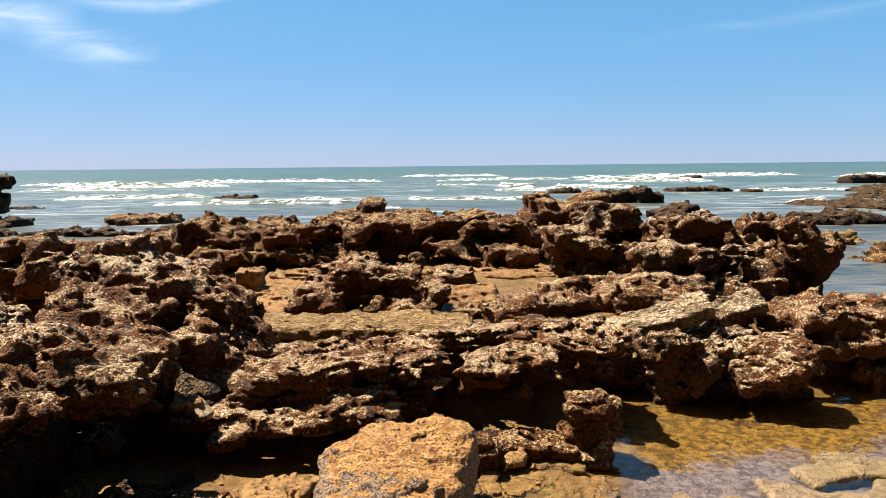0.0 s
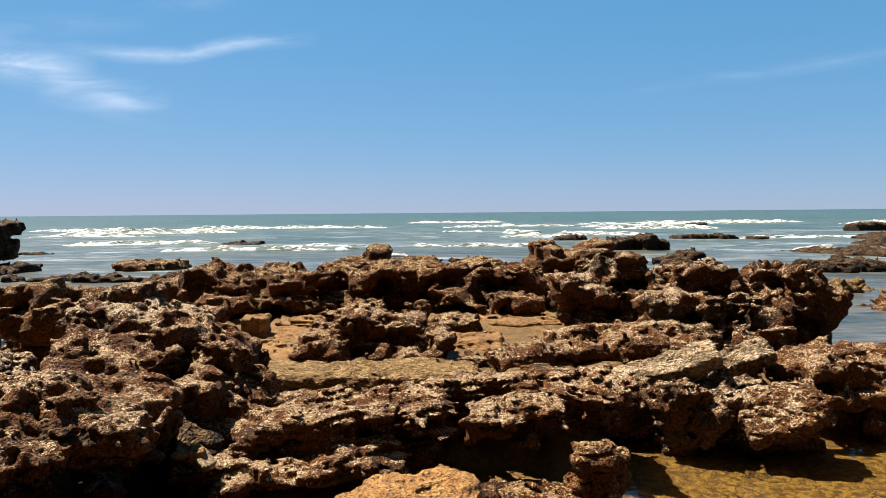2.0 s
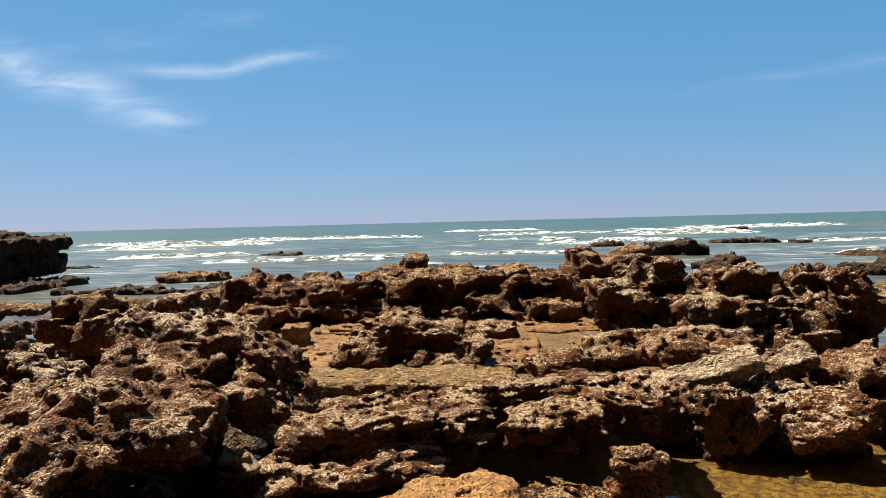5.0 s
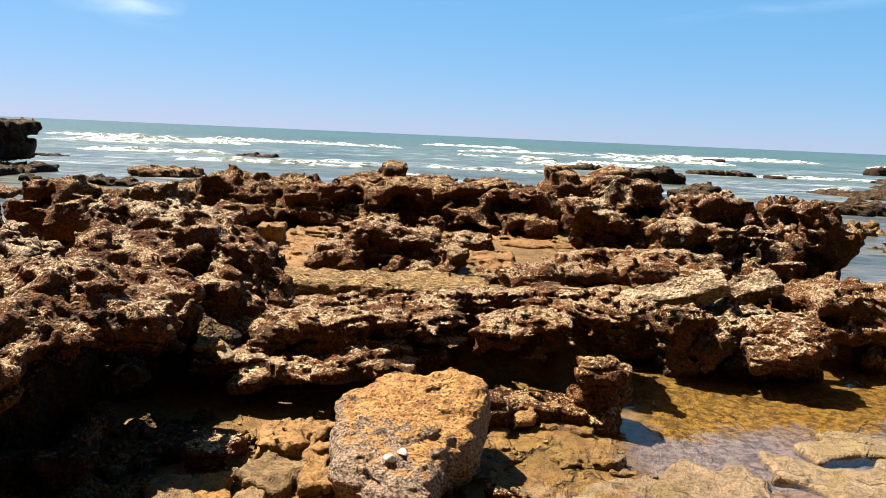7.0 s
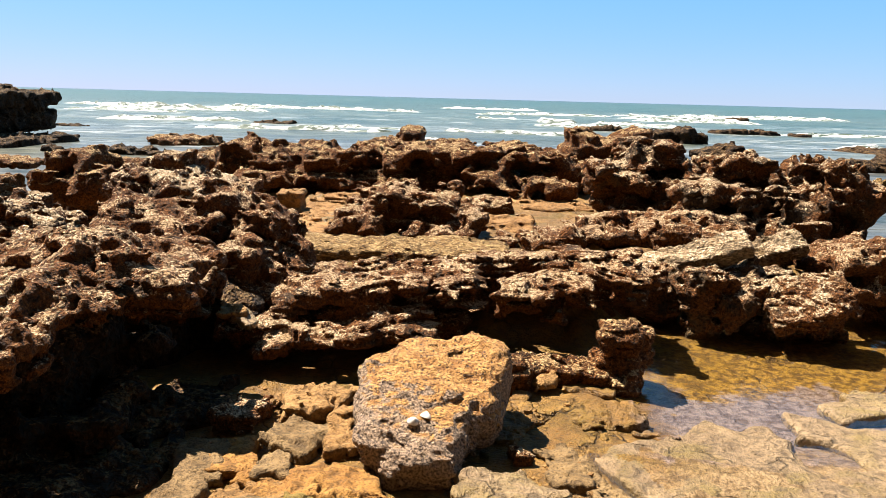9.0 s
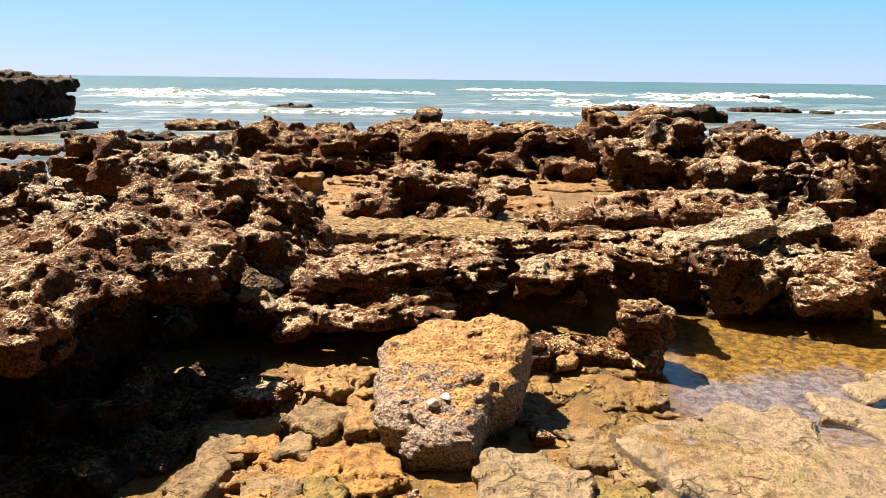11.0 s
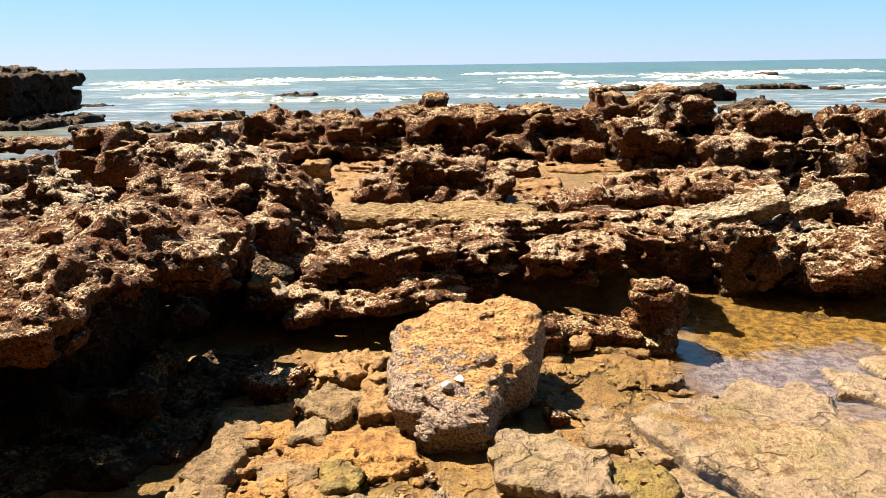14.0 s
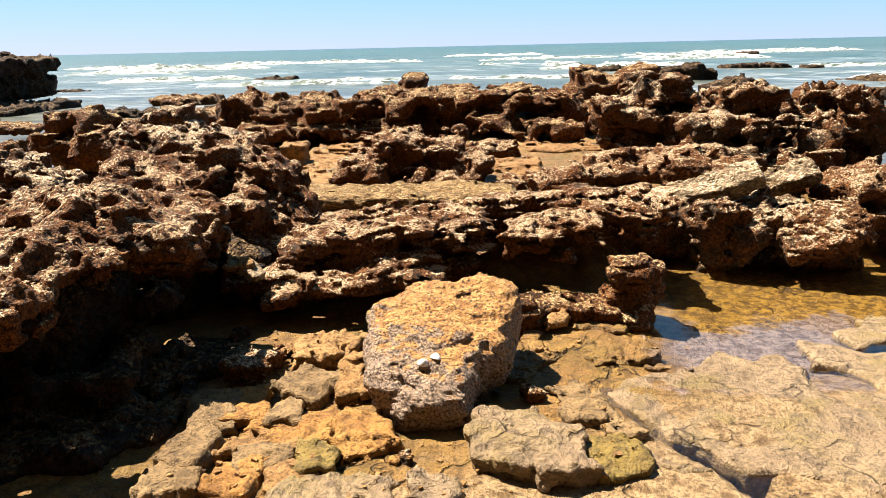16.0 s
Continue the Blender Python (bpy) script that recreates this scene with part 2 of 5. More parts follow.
def boulder_material():
    """Orange broken face above, grey barnacle crust on the lower end and sides."""
    m, nt, bsdf = material("boulder_sandstone")
    geo, pos = place(nt)
    sep = nt.nodes.new("ShaderNodeSeparateXYZ")
    nt.links.new(geo.outputs["Position"], sep.inputs[0])
    nor = nt.nodes.new("ShaderNodeSeparateXYZ")
    nt.links.new(geo.outputs["Normal"], nor.inputs[0])
    big, mid = noise_tex(nt, pos, 5.0, 6, 0.65, 0.4), noise_tex(nt, pos, 22.0, 4, 0.68, 0.4)
    fine = noise_tex(nt, pos, 85.0, 3, 0.7)
    dist, tint = cells(nt, pos, 34.0)
    orange = blend(nt, ramp(nt, mid, [(0.40, 0.0), (0.60, 1.0)]), (0.26, 0.108, 0.018), (0.50, 0.265, 0.075))
    orange = blend(nt, ramp(nt, fine, [(0.40, 0.9), (0.47, 0.0)]), orange, (0.075, 0.032, 0.010))
    orange = blend(nt, ramp(nt, calc(nt, "ADD", dist, calc(nt, "MULTIPLY", big, 0.25)), [(0.27, 0.97), (0.33, 0.0)]), orange, (0.030, 0.017, 0.008))
    grey = blend(nt, ramp(nt, fine, [(0.38, 0.0), (0.58, 1.0)]), (0.05, 0.031, 0.022), (0.36, 0.24, 0.15))
    # how much of the clean break shows
    t = calc(nt, "ADD", calc(nt, "MULTIPLY", calc(nt, "ADD", calc(nt, "SUBTRACT", sep.outputs["Y"], 2.93), calc(nt, "MULTIPLY", sep.outputs["X"], 0.6)), 1.7), calc(nt, "MULTIPLY", calc(nt, "SUBTRACT", big, 0.5), 1.7))
    t = calc(nt, "ADD", t, calc(nt, "MULTIPLY", calc(nt, "SUBTRACT", nor.outputs["Z"], 0.70), 2.2))
    col = blend(nt, ramp(nt, t, [(0.0, 0.0), (0.25, 1.0)]), grey, orange)
    nt.links.new(col, bsdf.inputs["Base Color"])
    bsdf.inputs["Roughness"].default_value = 0.85
    relief = calc(nt, "ADD", calc(nt, "MULTIPLY", mid, 0.05), calc(nt, "ADD", calc(nt, "MULTIPLY", fine, 0.022), calc(nt, "MULTIPLY", calc(nt, "MINIMUM", dist, 0.4), 0.02)))
    n1 = bump(nt, relief, 1.0, 1.0)
    nt.links.new(n1, bsdf.inputs["Normal"])
    return m


M_BOULDER = boulder_material()


def sea_material():
    m, nt, bsdf = material("sea_water")
    geo, pos = place(nt)
    sep = nt.nodes.new("ShaderNodeSeparateXYZ")
    nt.links.new(geo.outputs["Position"], sep.inputs[0])
    # shallow grey-brown water by the reef, green farther out, blue-green at the horizon
    far = calc(nt, "LOGARITHM", calc(nt, "MAXIMUM", sep.outputs["Y"], 1.0), 10.0)
    col = ramp(nt, calc(nt, "DIVIDE", far, 3.6), [(0.33, (0.055, 0.052, 0.052)), (0.41, (0.048, 0.058, 0.054)), (0.5, (0.036, 0.064, 0.046)), (0.7, (0.016, 0.058, 0.042)), (1.0, (0.004, 0.034, 0.042))])
    _, flat = place(nt, (0.05, 0.22, 1.0))
    _, chop_at = place(nt, (0.28, 1.1, 1.0))
    streak = noise_tex(nt, flat, 1.0, 7, 0.62, 0.6)
    chop = noise_tex(nt, chop_at, 1.5, 6, 0.68, 0.9)
    close = ramp(nt, calc(nt, "DIVIDE", sep.outputs["Y"], 260.0), [(0.05, 1.0), (1.0, 0.15)])
    # sandy streaks, then the chop's lit crests and shaded troughs painted as colour
    col = blend(nt, ramp(nt, streak, [(0.38, 0.0), (0.66, 0.7)]), col, (0.11, 0.115, 0.075))
    col = blend(nt, calc(nt, "MULTIPLY", ramp(nt, chop, [(0.36, 0.9), (0.52, 0.0)]), close), col, (0.010, 0.019, 0.016))
    col = blend(nt, calc(nt, "MULTIPLY", ramp(nt, chop, [(0.54, 0.0), (0.68, 0.5)]), close), col, (0.15, 0.155, 0.125))
    # thin foam lace between the breakers
    _, lace_at = place(nt, (0.16, 0.55, 1.0))
    lace = noise_tex(nt, lace_at, 1.9, 10, 0.72, 1.4)
    patch = noise_tex(nt, flat, 0.8, 4, 0.6, 0.3)
    near = ramp(nt, calc(nt, "DIVIDE", sep.outputs["Y"], 140.0), [(0.12, 0.1), (0.18, 0.7), (0.5, 0.35), (1.0, 0.0)])
    foam = calc(nt, "MULTIPLY", ramp(nt, lace, [(0.52, 0.0), (0.58, 1.0)]), ramp(nt, patch, [(0.42, 0.0), (0.54, 1.0)]))
    foam = calc(nt, "MULTIPLY", foam, near)
    col = blend(nt, foam, col, (0.50, 0.51, 0.50))
    nt.links.new(col, bsdf.inputs["Base Color"])
    bsdf.inputs["Roughness"].default_value = 0.3
    bsdf.inputs["IOR"].default_value = 1.33
    bsdf.inputs["Specular IOR Level"].default_value = 0.4
    _, rip = place(nt, (0.5, 1.4, 1.0))
    w = calc(nt, "ADD", noise_tex(nt, rip, 0.9, 3, 0.6), calc(nt, "MULTIPLY", noise_tex(nt, rip, 3.5, 3, 0.6), 0.3))
    nt.links.new(bump(nt, w, 1.0, 0.16), bsdf.inputs["Normal"])
    return m


def pool_material():
    """Clear still water: what lies below shows through, the sky shines off it."""
    m, nt, bsdf = material("pool_water")
    nt.nodes.remove(bsdf)
    clear = node(nt, "ShaderNodeBsdfTransparent", Color=(0.93, 0.92, 0.86, 1))
    gloss = node(nt, "ShaderNodeBsdfGlossy", Roughness=0.04, Color=(1, 1, 1, 1))
    fres = node(nt, "ShaderNodeFresnel", IOR=1.33)
    mix = nt.nodes.new("ShaderNodeMixShader")
    _, pos = place(nt)
    nb = bump(nt, noise_tex(nt, pos, 14.0, 3, 0.5), 0.12, 0.02)
    nt.links.new(nb, gloss.inputs["Normal"])
    nt.links.new(nb, fres.inputs["Normal"])
    nt.links.new(fres.outputs[0], mix.inputs[0])
    nt.links.new(clear.outputs[0], mix.inputs[1])
    nt.links.new(gloss.outputs[0], mix.inputs[2])
    nt.links.new(mix.outputs[0], nt.nodes["Material Output"].inputs["Surface"])
    return m


def foam_material():
    """Broken surf: white foam torn open over green water."""
    m, nt, bsdf = material("sea_foam")
    _, pos = place(nt, (0.45, 1.0, 1.6))
    n, fine = noise_tex(nt, pos, 1.5, 8, 0.72, 0.8), noise_tex(nt, pos, 5.0, 6, 0.7, 0.4)
    torn = calc(nt, "ADD", calc(nt, "MULTIPLY", n, 0.65), calc(nt, "MULTIPLY", fine, 0.35))
    white = ramp(nt, fine, [(0.3, (0.38, 0.40, 0.39)), (0.55, (0.68, 0.69, 0.68))])
    nt.links.new(blend(nt, ramp(nt, torn, [(0.47, 0.0), (0.53, 1.0)]), (0.05, 0.075, 0.05), white), bsdf.inputs["Base Color"])
    bsdf.inputs["Roughness"].default_value = 0.7
    nt.links.new(bump(nt, torn, 0.8, 0.3), bsdf.inputs["Normal"])
    return m


M_SEA, M_POOL, M_FOAM = sea_material(), pool_material(), foam_material()


def shell_material():
    m, nt, bsdf = material("bleached_shell")
    _, pos = place(nt)
    nt.links.new(ramp(nt, noise_tex(nt, pos, 60.0, 4, 0.6), [(0.3, (0.4, 0.34, 0.28)), (0.6, (0.7, 0.66, 0.6))]), bsdf.inputs["Base Color"])
    bsdf.inputs["Roughness"].default_value = 0.5
    return m


def cloud_material(density):
    """Thin high cloud: denser along its middle, torn by stretched noise."""
    m, nt, bsdf = material("cirrus")
    nt.nodes.remove(bsdf)
    uv = nt.nodes.new("ShaderNodeUVMap")
    sep = nt.nodes.new("ShaderNodeSeparateXYZ")
    nt.links.new(uv.outputs[0], sep.inputs[0])
    _, pos = place(nt, (0.0016, 0.0016, 0.007), (0, radians(6), 0))
    n = noise_tex(nt, pos, 1.6, 7, 0.6, 0.6)
    across = calc(nt, "SUBTRACT", 1.0, calc(nt, "ABSOLUTE", calc(nt, "SUBTRACT", calc(nt, "MULTIPLY", sep.outputs["Y"], 2.0), 1.0)))
    along = ramp(nt, sep.outputs["X"], [(0.0, 0.0), (0.25, 1.0), (0.7, 1.0), (1.0, 0.0)])
    thick = calc(nt, "MULTIPLY", calc(nt, "MULTIPLY", calc(nt, "POWER", across, 1.4), along), ramp(nt, n, [(0.36, 0.0), (0.7, 1.0)]))
    glow = node(nt, "ShaderNodeEmission", Color=(0.75, 0.85, 1.0, 1), Strength=0.44)
    clear = nt.nodes.new("ShaderNodeBsdfTransparent")
    mix = nt.nodes.new("ShaderNodeMixShader")
    nt.links.new(calc(nt, "MULTIPLY", thick, density), mix.inputs[0])
    nt.links.new(clear.outputs[0], mix.inputs[1])
    nt.links.new(glow.outputs[0], mix.inputs[2])
    nt.links.new(mix.outputs[0], nt.nodes["Material Output"].inputs["Surface"])
    return m


M_LIMPET = stone_material("limpet_shell", (0.40, 0.28, 0.14), (0.18, 0.10, 0.045), 0.7, 0.6, 2.0)
M_SHELL, M_CIRRUS, M_VEIL = shell_material(), cloud_material(0.62), cloud_material(0.13)


# ---- rock building ----
TABLE = np.random.default_rng(7).random((64, 64, 64), dtype=np.float32).ravel()


def grid_noise(p, shift=0):
    """Smooth value noise, 0 to 1, at the rows of p."""
    p = p + np.float32(shift * 7.31)
    base = np.floor(p).astype(np.int32)
    f = (p - base).astype(np.float32)
    f = f * f * (3 - 2 * f)
    x0, y0, z0 = (base[:, n] & 63 for n in range(3))
    x1, y1, z1 = (x0 + 1) & 63, (y0 + 1) & 63, (z0 + 1) & 63
    fx, fy, fz = f.T
    x0, x1, y0, y1 = x0 * 4096, x1 * 4096, y0 * 64, y1 * 64
    a = TABLE[x0 + y0 + z0] * (1 - fx) + TABLE[x1 + y0 + z0] * fx
    b = TABLE[x0 + y1 + z0] * (1 - fx) + TABLE[x1 + y1 + z0] * fx
    c = TABLE[x0 + y0 + z1] * (1 - fx) + TABLE[x1 + y0 + z1] * fx
    d = TABLE[x0 + y1 + z1] * (1 - fx) + TABLE[x1 + y1 + z1] * fx
    return (a * (1 - fy) + b * fy) * (1 - fz) + (c * (1 - fy) + d * fy) * fz


def rounded_box(p, box, worn=0.7):
    """Distance to a box: centre, half sizes, then turns in degrees about z (yaw), x (pitch) and y (lean: positive raises its right end)."""
    x, y, z, hx, hy, hz = box[:6]
    yaw, pitch, lean = (tuple(box[6:9]) + (0, 0, 0))[:3]
    turn = Euler((radians(pitch), radians(-lean), radians(yaw)), "YXZ").to_matrix()
    q = (p - np.array((x, y, z), np.float32)) @ np.array(turn, np.float32)
    half = np.array((hx, hy, hz), np.float32)
    rad = worn * half.min()
    a, b, c = (np.abs(q[:, n]) - (half[n] - rad) for n in range(3))
    most = np.maximum(np.maximum(a, b), c)
    a, b, c = np.maximum(a, 0), np.maximum(b, 0), np.maximum(c, 0)
    return np.sqrt(a * a + b * b + c * c) + np.minimum(most, 0) - rad


def nets(field, origin, h):
    """Surface of field = 0 as quads (surface nets)."""
    inside = field < 0
    count = np.zeros([s - 1 for s in field.shape], np.uint8)
    corners = [(i, j, k) for i in (0, 1) for j in (0, 1) for k in (0, 1)]
    nx, ny, nz = count.shape
    for i, j, k in corners:
        count += inside[i:i + nx, j:j + ny, k:k + nz]
    live = (count > 0) & (count < 8)
    index = np.full(count.shape, -1, np.int32)
    cell = np.argwhere(live)
    index[live] = np.arange(len(cell))
    total, hits = np.zeros((len(cell), 3), np.float32), np.zeros((len(cell), 1), np.float32)
    values = {c: field[cell[:, 0] + c[0], cell[:, 1] + c[1], cell[:, 2] + c[2]] for c in corners}
    for a in corners:
        for axis in range(3):
            if a[axis]:
                continue
            b = tuple(v + (n == axis) for n, v in enumerate(a))
            fa, fb = values[a], values[b]
            cross = (fa < 0) != (fb < 0)
            t = np.where(cross, fa / np.where(cross, fa - fb, 1), 0)
            spot = np.array(a, np.float32) + t[:, None] * np.eye(3, dtype=np.float32)[axis]
            total += spot * cross[:, None]
            hits += cross[:, None]
    verts = np.asarray(origin, np.float32) + h * (cell + total / np.maximum(hits, 1))
    quads = []
    for axis in range(3):
        u, v = [(1, 2), (2, 0), (0, 1)][axis]
        lo = [slice(1, -1)] * 3
        lo[axis] = slice(0, -1)
        hi = list(lo)
        hi[axis] = slice(1, None)
        a, b = inside[tuple(lo)], inside[tuple(hi)]
        at = np.argwhere(a != b)
        first = a[tuple(at.T)]
        at = at + [0 if n == axis else 1 for n in range(3)]
        step = np.eye(3, dtype=int)
        ring = [at - step[u] - step[v], at - step[v], at, at - step[u]]
        ids = np.stack([index[tuple(r.T)] for r in ring], 1)
        ids[~first] = ids[~first][:, ::-1]
        quads.append(ids)
    quads = np.concatenate(quads)
    return verts, quads[(quads >= 0).all(1)]


def largest_piece(verts, quads):
    """Drops crumbs that hang in the air beside the main body."""
    label = np.arange(len(verts))
    for _ in range(400):
        least = label[quads].min(1)
        new_label = label.copy()
        for n in range(4):
            np.minimum.at(new_label, quads[:, n], least)
        new_label = new_label[new_label]
        if (new_label == label).all():
            break
        label = new_label
    count = np.bincount(label, minlength=len(verts))
    keep = count[label] >= 0.2 * count.max()
    number = np.cumsum(keep) - 1
    return verts[keep], number[quads[keep[quads[:, 0]]]]


def mesh_from(name, verts, quads, mat, origin=(0, 0, 0)):
    me = bpy.data.meshes.new(name)
    verts = verts - np.asarray(origin, np.float32)
    n, k = quads.shape
    me.vertices.add(len(verts))
    me.vertices.foreach_set("co", verts.astype(np.float32).ravel())
    me.loops.add(n * k)
    me.loops.foreach_set("vertex_index", quads.astype(np.int32).ravel())
    me.polygons.add(n)
    me.polygons.foreach_set("loop_start", np.arange(0, n * k, k, dtype=np.int32))
    me.polygons.foreach_set("use_smooth", np.ones(n, dtype=bool))
    me.materials.append(mat)
    me.update(calc_edges=True)
    return me


def worn_rock(boxes, h, bed=(0, 0, 1), layer=0.10, terrace=0.03, lump=0.06, rough=0.025, pit=0.05, join=0.05, worn=0.7, cuts=(), sway=0.0, heave=0.09, seed=0):
    """A rock of joined blocks, weathered: uneven beds, lumps, sharp crests between hollows, and pits."""
    boxes = [tuple(b) for b in boxes]
    reach = 1.25 * (lump + 1.6 * rough + terrace) + 0.6 * pit + 0.03 + 0.5 * sway + (0 if sway else heave)
    lows, highs = [], []
    for b in boxes:
        turn = Euler((radians((b + (0,) * 9)[7]), radians(-(b + (0,) * 9)[8]), radians((b + (0,) * 9)[6])), "YXZ").to_matrix()
        span = np.abs(np.array(turn)) @ np.array(b[3:6])
        lows.append(np.array(b[:3]) - span)
        highs.append(np.array(b[:3]) + span)
    low, high = np.min(lows, 0) - reach, np.max(highs, 0) + reach
    dims = np.ceil((high - low) / h).astype(int) + 3
    axes = [np.float32(low[n] - h) + np.float32(h) * np.arange(dims[n], dtype=np.float32) for n in range(3)]
    p = np.stack(np.meshgrid(*axes, indexing="ij"), -1).reshape(-1, 3)
    bent = p
    if sway:
        # an uneven outline in plan
        flat = p * np.array((1, 1, 0), np.float32)
        bent = p + sway * np.stack([grid_noise(flat / 0.3, seed + 17) + 0.4 * grid_noise(flat / 0.1, seed + 19) - 0.7, grid_noise(flat / 0.3, seed + 18) + 0.4 * grid_noise(flat / 0.1, seed + 20) - 0.7, 0 * p[:, 0]], 1)

    def joined(at):
        d = rounded_box(at, boxes[0], worn)
        for b in boxes[1:]:
            e = rounded_box(at, b, worn)
            k = np.maximum(join - np.abs(d - e), 0) / join
            d = np.minimum(d, e) - k * k * join * 0.25
        return d

    d = joined(bent)
    if heave and not sway:
        # blocks bent out of true
        size = max(0.33, 9 * h)
        skin = np.abs(d) < reach + heave
        q = p[skin]
        d[skin] = joined(q + 2 * heave * np.stack([0.7 * grid_noise(q / size, seed + 30 + n) + 0.3 * grid_noise(q / (0.4 * size), seed + 33 + n) - 0.5 for n in range(3)], 1))
    d = d.reshape(dims)
    for b in cuts:
        # hollows worn into the rock
        span = max(b[3:6]) * 1.5 + 0.1
        first = np.clip(((np.array(b[:3]) - span - low) / h).astype(int), 0, dims)
        last = np.clip(((np.array(b[:3]) + span - low) / h).astype(int) + 2, 0, dims)
        if (last > first).all():
            zone = tuple(slice(i, j) for i, j in zip(first, last))
            q = p.reshape(*dims, 3)[zone].reshape(-1, 3)
            ragged = 0.10 * (grid_noise(q / 0.13, seed + 15) - 0.5) + 0.05 * (grid_noise(q / 0.05, seed + 16) - 0.5)
            d[zone] = np.maximum(d[zone], (-rounded_box(q, b, 0.95) - ragged).reshape(d[zone].shape))
    d = d.ravel()
    band = (d > -reach) & (d < 0.55 * lump + 0.6 * rough + 0.5 * terrace + 2 * h)
    q = p[band]
    w = q + 0.16 * (np.stack([grid_noise(q / 0.37, seed + s) for s in (1, 2, 3)], 1) - 0.5)
    f = d[band] + 2 * lump * (0.5 - 0.5 * grid_noise(w / 0.45, seed + 4) - 0.3 * grid_noise(w / 0.2, seed + 5) - 0.2 * grid_noise(w / 0.1, seed + 12))
    if terrace:
        s = w @ np.array(Vector(bed).normalized(), np.float32) / layer + 1.2 * grid_noise(q / 0.7, seed + 6)
        s = s + 0.4 * grid_noise(q / 0.12, seed + 7)
        which = np.floor(s)
        part = np.abs(s - which - 0.5) * 2
        strong = np.clip(2.2 * grid_noise(q / 0.35, seed + 13) - 0.4, 0, 1.4)
        f += 1.3 * strong * terrace * (part ** 6) + terrace * (np.modf(np.abs(np.sin(which * 12.9898 + seed) * 43758.5453))[0] - 0.5)
    # knobs at three sizes with sharp creases between them
    f -= rough * 1.5 * (np.abs(2 * grid_noise(w / 0.24, seed + 14) - 1) - 0.4)
    f -= rough * 1.5 * (np.abs(2 * grid_noise(w / 0.11, seed + 8) - 1) - 0.4)
    f -= rough * 1.1 * (np.abs(2 * grid_noise(w / max(0.055, 4 * h), seed + 9) - 1) - 0.4)
    f -= min(rough, h) * 1.6 * (np.abs(2 * grid_noise(q / max(0.030, 2.4 * h), seed + 10) - 1) - 0.4)
    if pit:
        for size, deep, shift in ((0.26, 1.1, 11), (0.10, 0.5, 21)):
            hole = np.clip((grid_noise(w / size, seed + shift) - 0.61) * 6, 0, 1)
            f += deep * pit * hole * hole * (3 - 2 * hole)
    d[band] = np.maximum(f, d[band] - 0.55 * lump - 0.6 * rough - 0.5 * terrace)
    field = d.reshape(dims)
    for axis in range(3):
        edge = [slice(None)] * 3
        for end in (0, -1):
            edge[axis] = end
            field[tuple(edge)] = 1.0
    return largest_piece(*nets(field, low - h, h))


def rock(name, label, boxes, h, mat, category="rock", group="reef rocks", **how):
    verts, quads = worn_rock(boxes, h, **how)
    low, high = verts.min(0), verts.max(0)
    origin = ((low[0] + high[0]) / 2, (low[1] + high[1]) / 2, max(low[2], 0.0))
    ob = new(name, mesh_from(name, verts, quads, mat, origin))
    ob.location = origin
    return tagged(ob, label, category, group)


def rock_of_parts(name, label, pieces, h, mat, category="rock", group="reef rocks", **how):
    """One rock whose beds and knobs are meshes of their own: pieces are (name of the part, blocks, other material)."""
    made = []
    for piece in pieces:
        verts, quads = worn_rock(piece[1], h * (1.6 if piece[2:] == (M_FAR,) else 1), **how)
        # drop what lies deep inside the other parts
        centre, deep = verts[quads].mean(1), np.zeros(len(quads), bool)
        for other in pieces:
            if other is not piece:
                for box in other[1]:
                    deep |= rounded_box(centre, box) < -0.12
        quads = quads[~deep]
        used = np.unique(quads)
        made.append((piece[0], piece[2:], verts[used], np.searchsorted(used, quads)))
    low = np.min([row[2].min(0) for row in made], 0)
    high = np.max([row[2].max(0) for row in made], 0)
    base = new(name)
    base.location = ((low[0] + high[0]) / 2, (low[1] + high[1]) / 2, max(low[2], 0.0))
    for part, other, verts, quads in made:
        ob = new(part, mesh_from(part, verts, quads, other[0] if other else mat, base.location))
        ob.parent = base
    return tagged(base, label, category, group)


# ---- ground and water ----
def soft(v, lo, hi):
    t = np.clip((v - lo) / (hi - lo), 0, 1)
    return t * t * (3 - 2 * t)


def sheet(xs, ys, height):
    """A height field over a grid of xs by ys as vertices and quads."""
    x, y = np.meshgrid(xs, ys, indexing="ij")
    flat = np.stack([x.ravel(), y.ravel(), height(x.ravel(), y.ravel())], 1)
    n, m = len(xs), len(ys)
    i = np.arange((n - 1) * m).reshape(n - 1, m)[:, :-1].ravel()
    return flat, np.stack([i, i + m, i + m + 1, i + 1], 1)


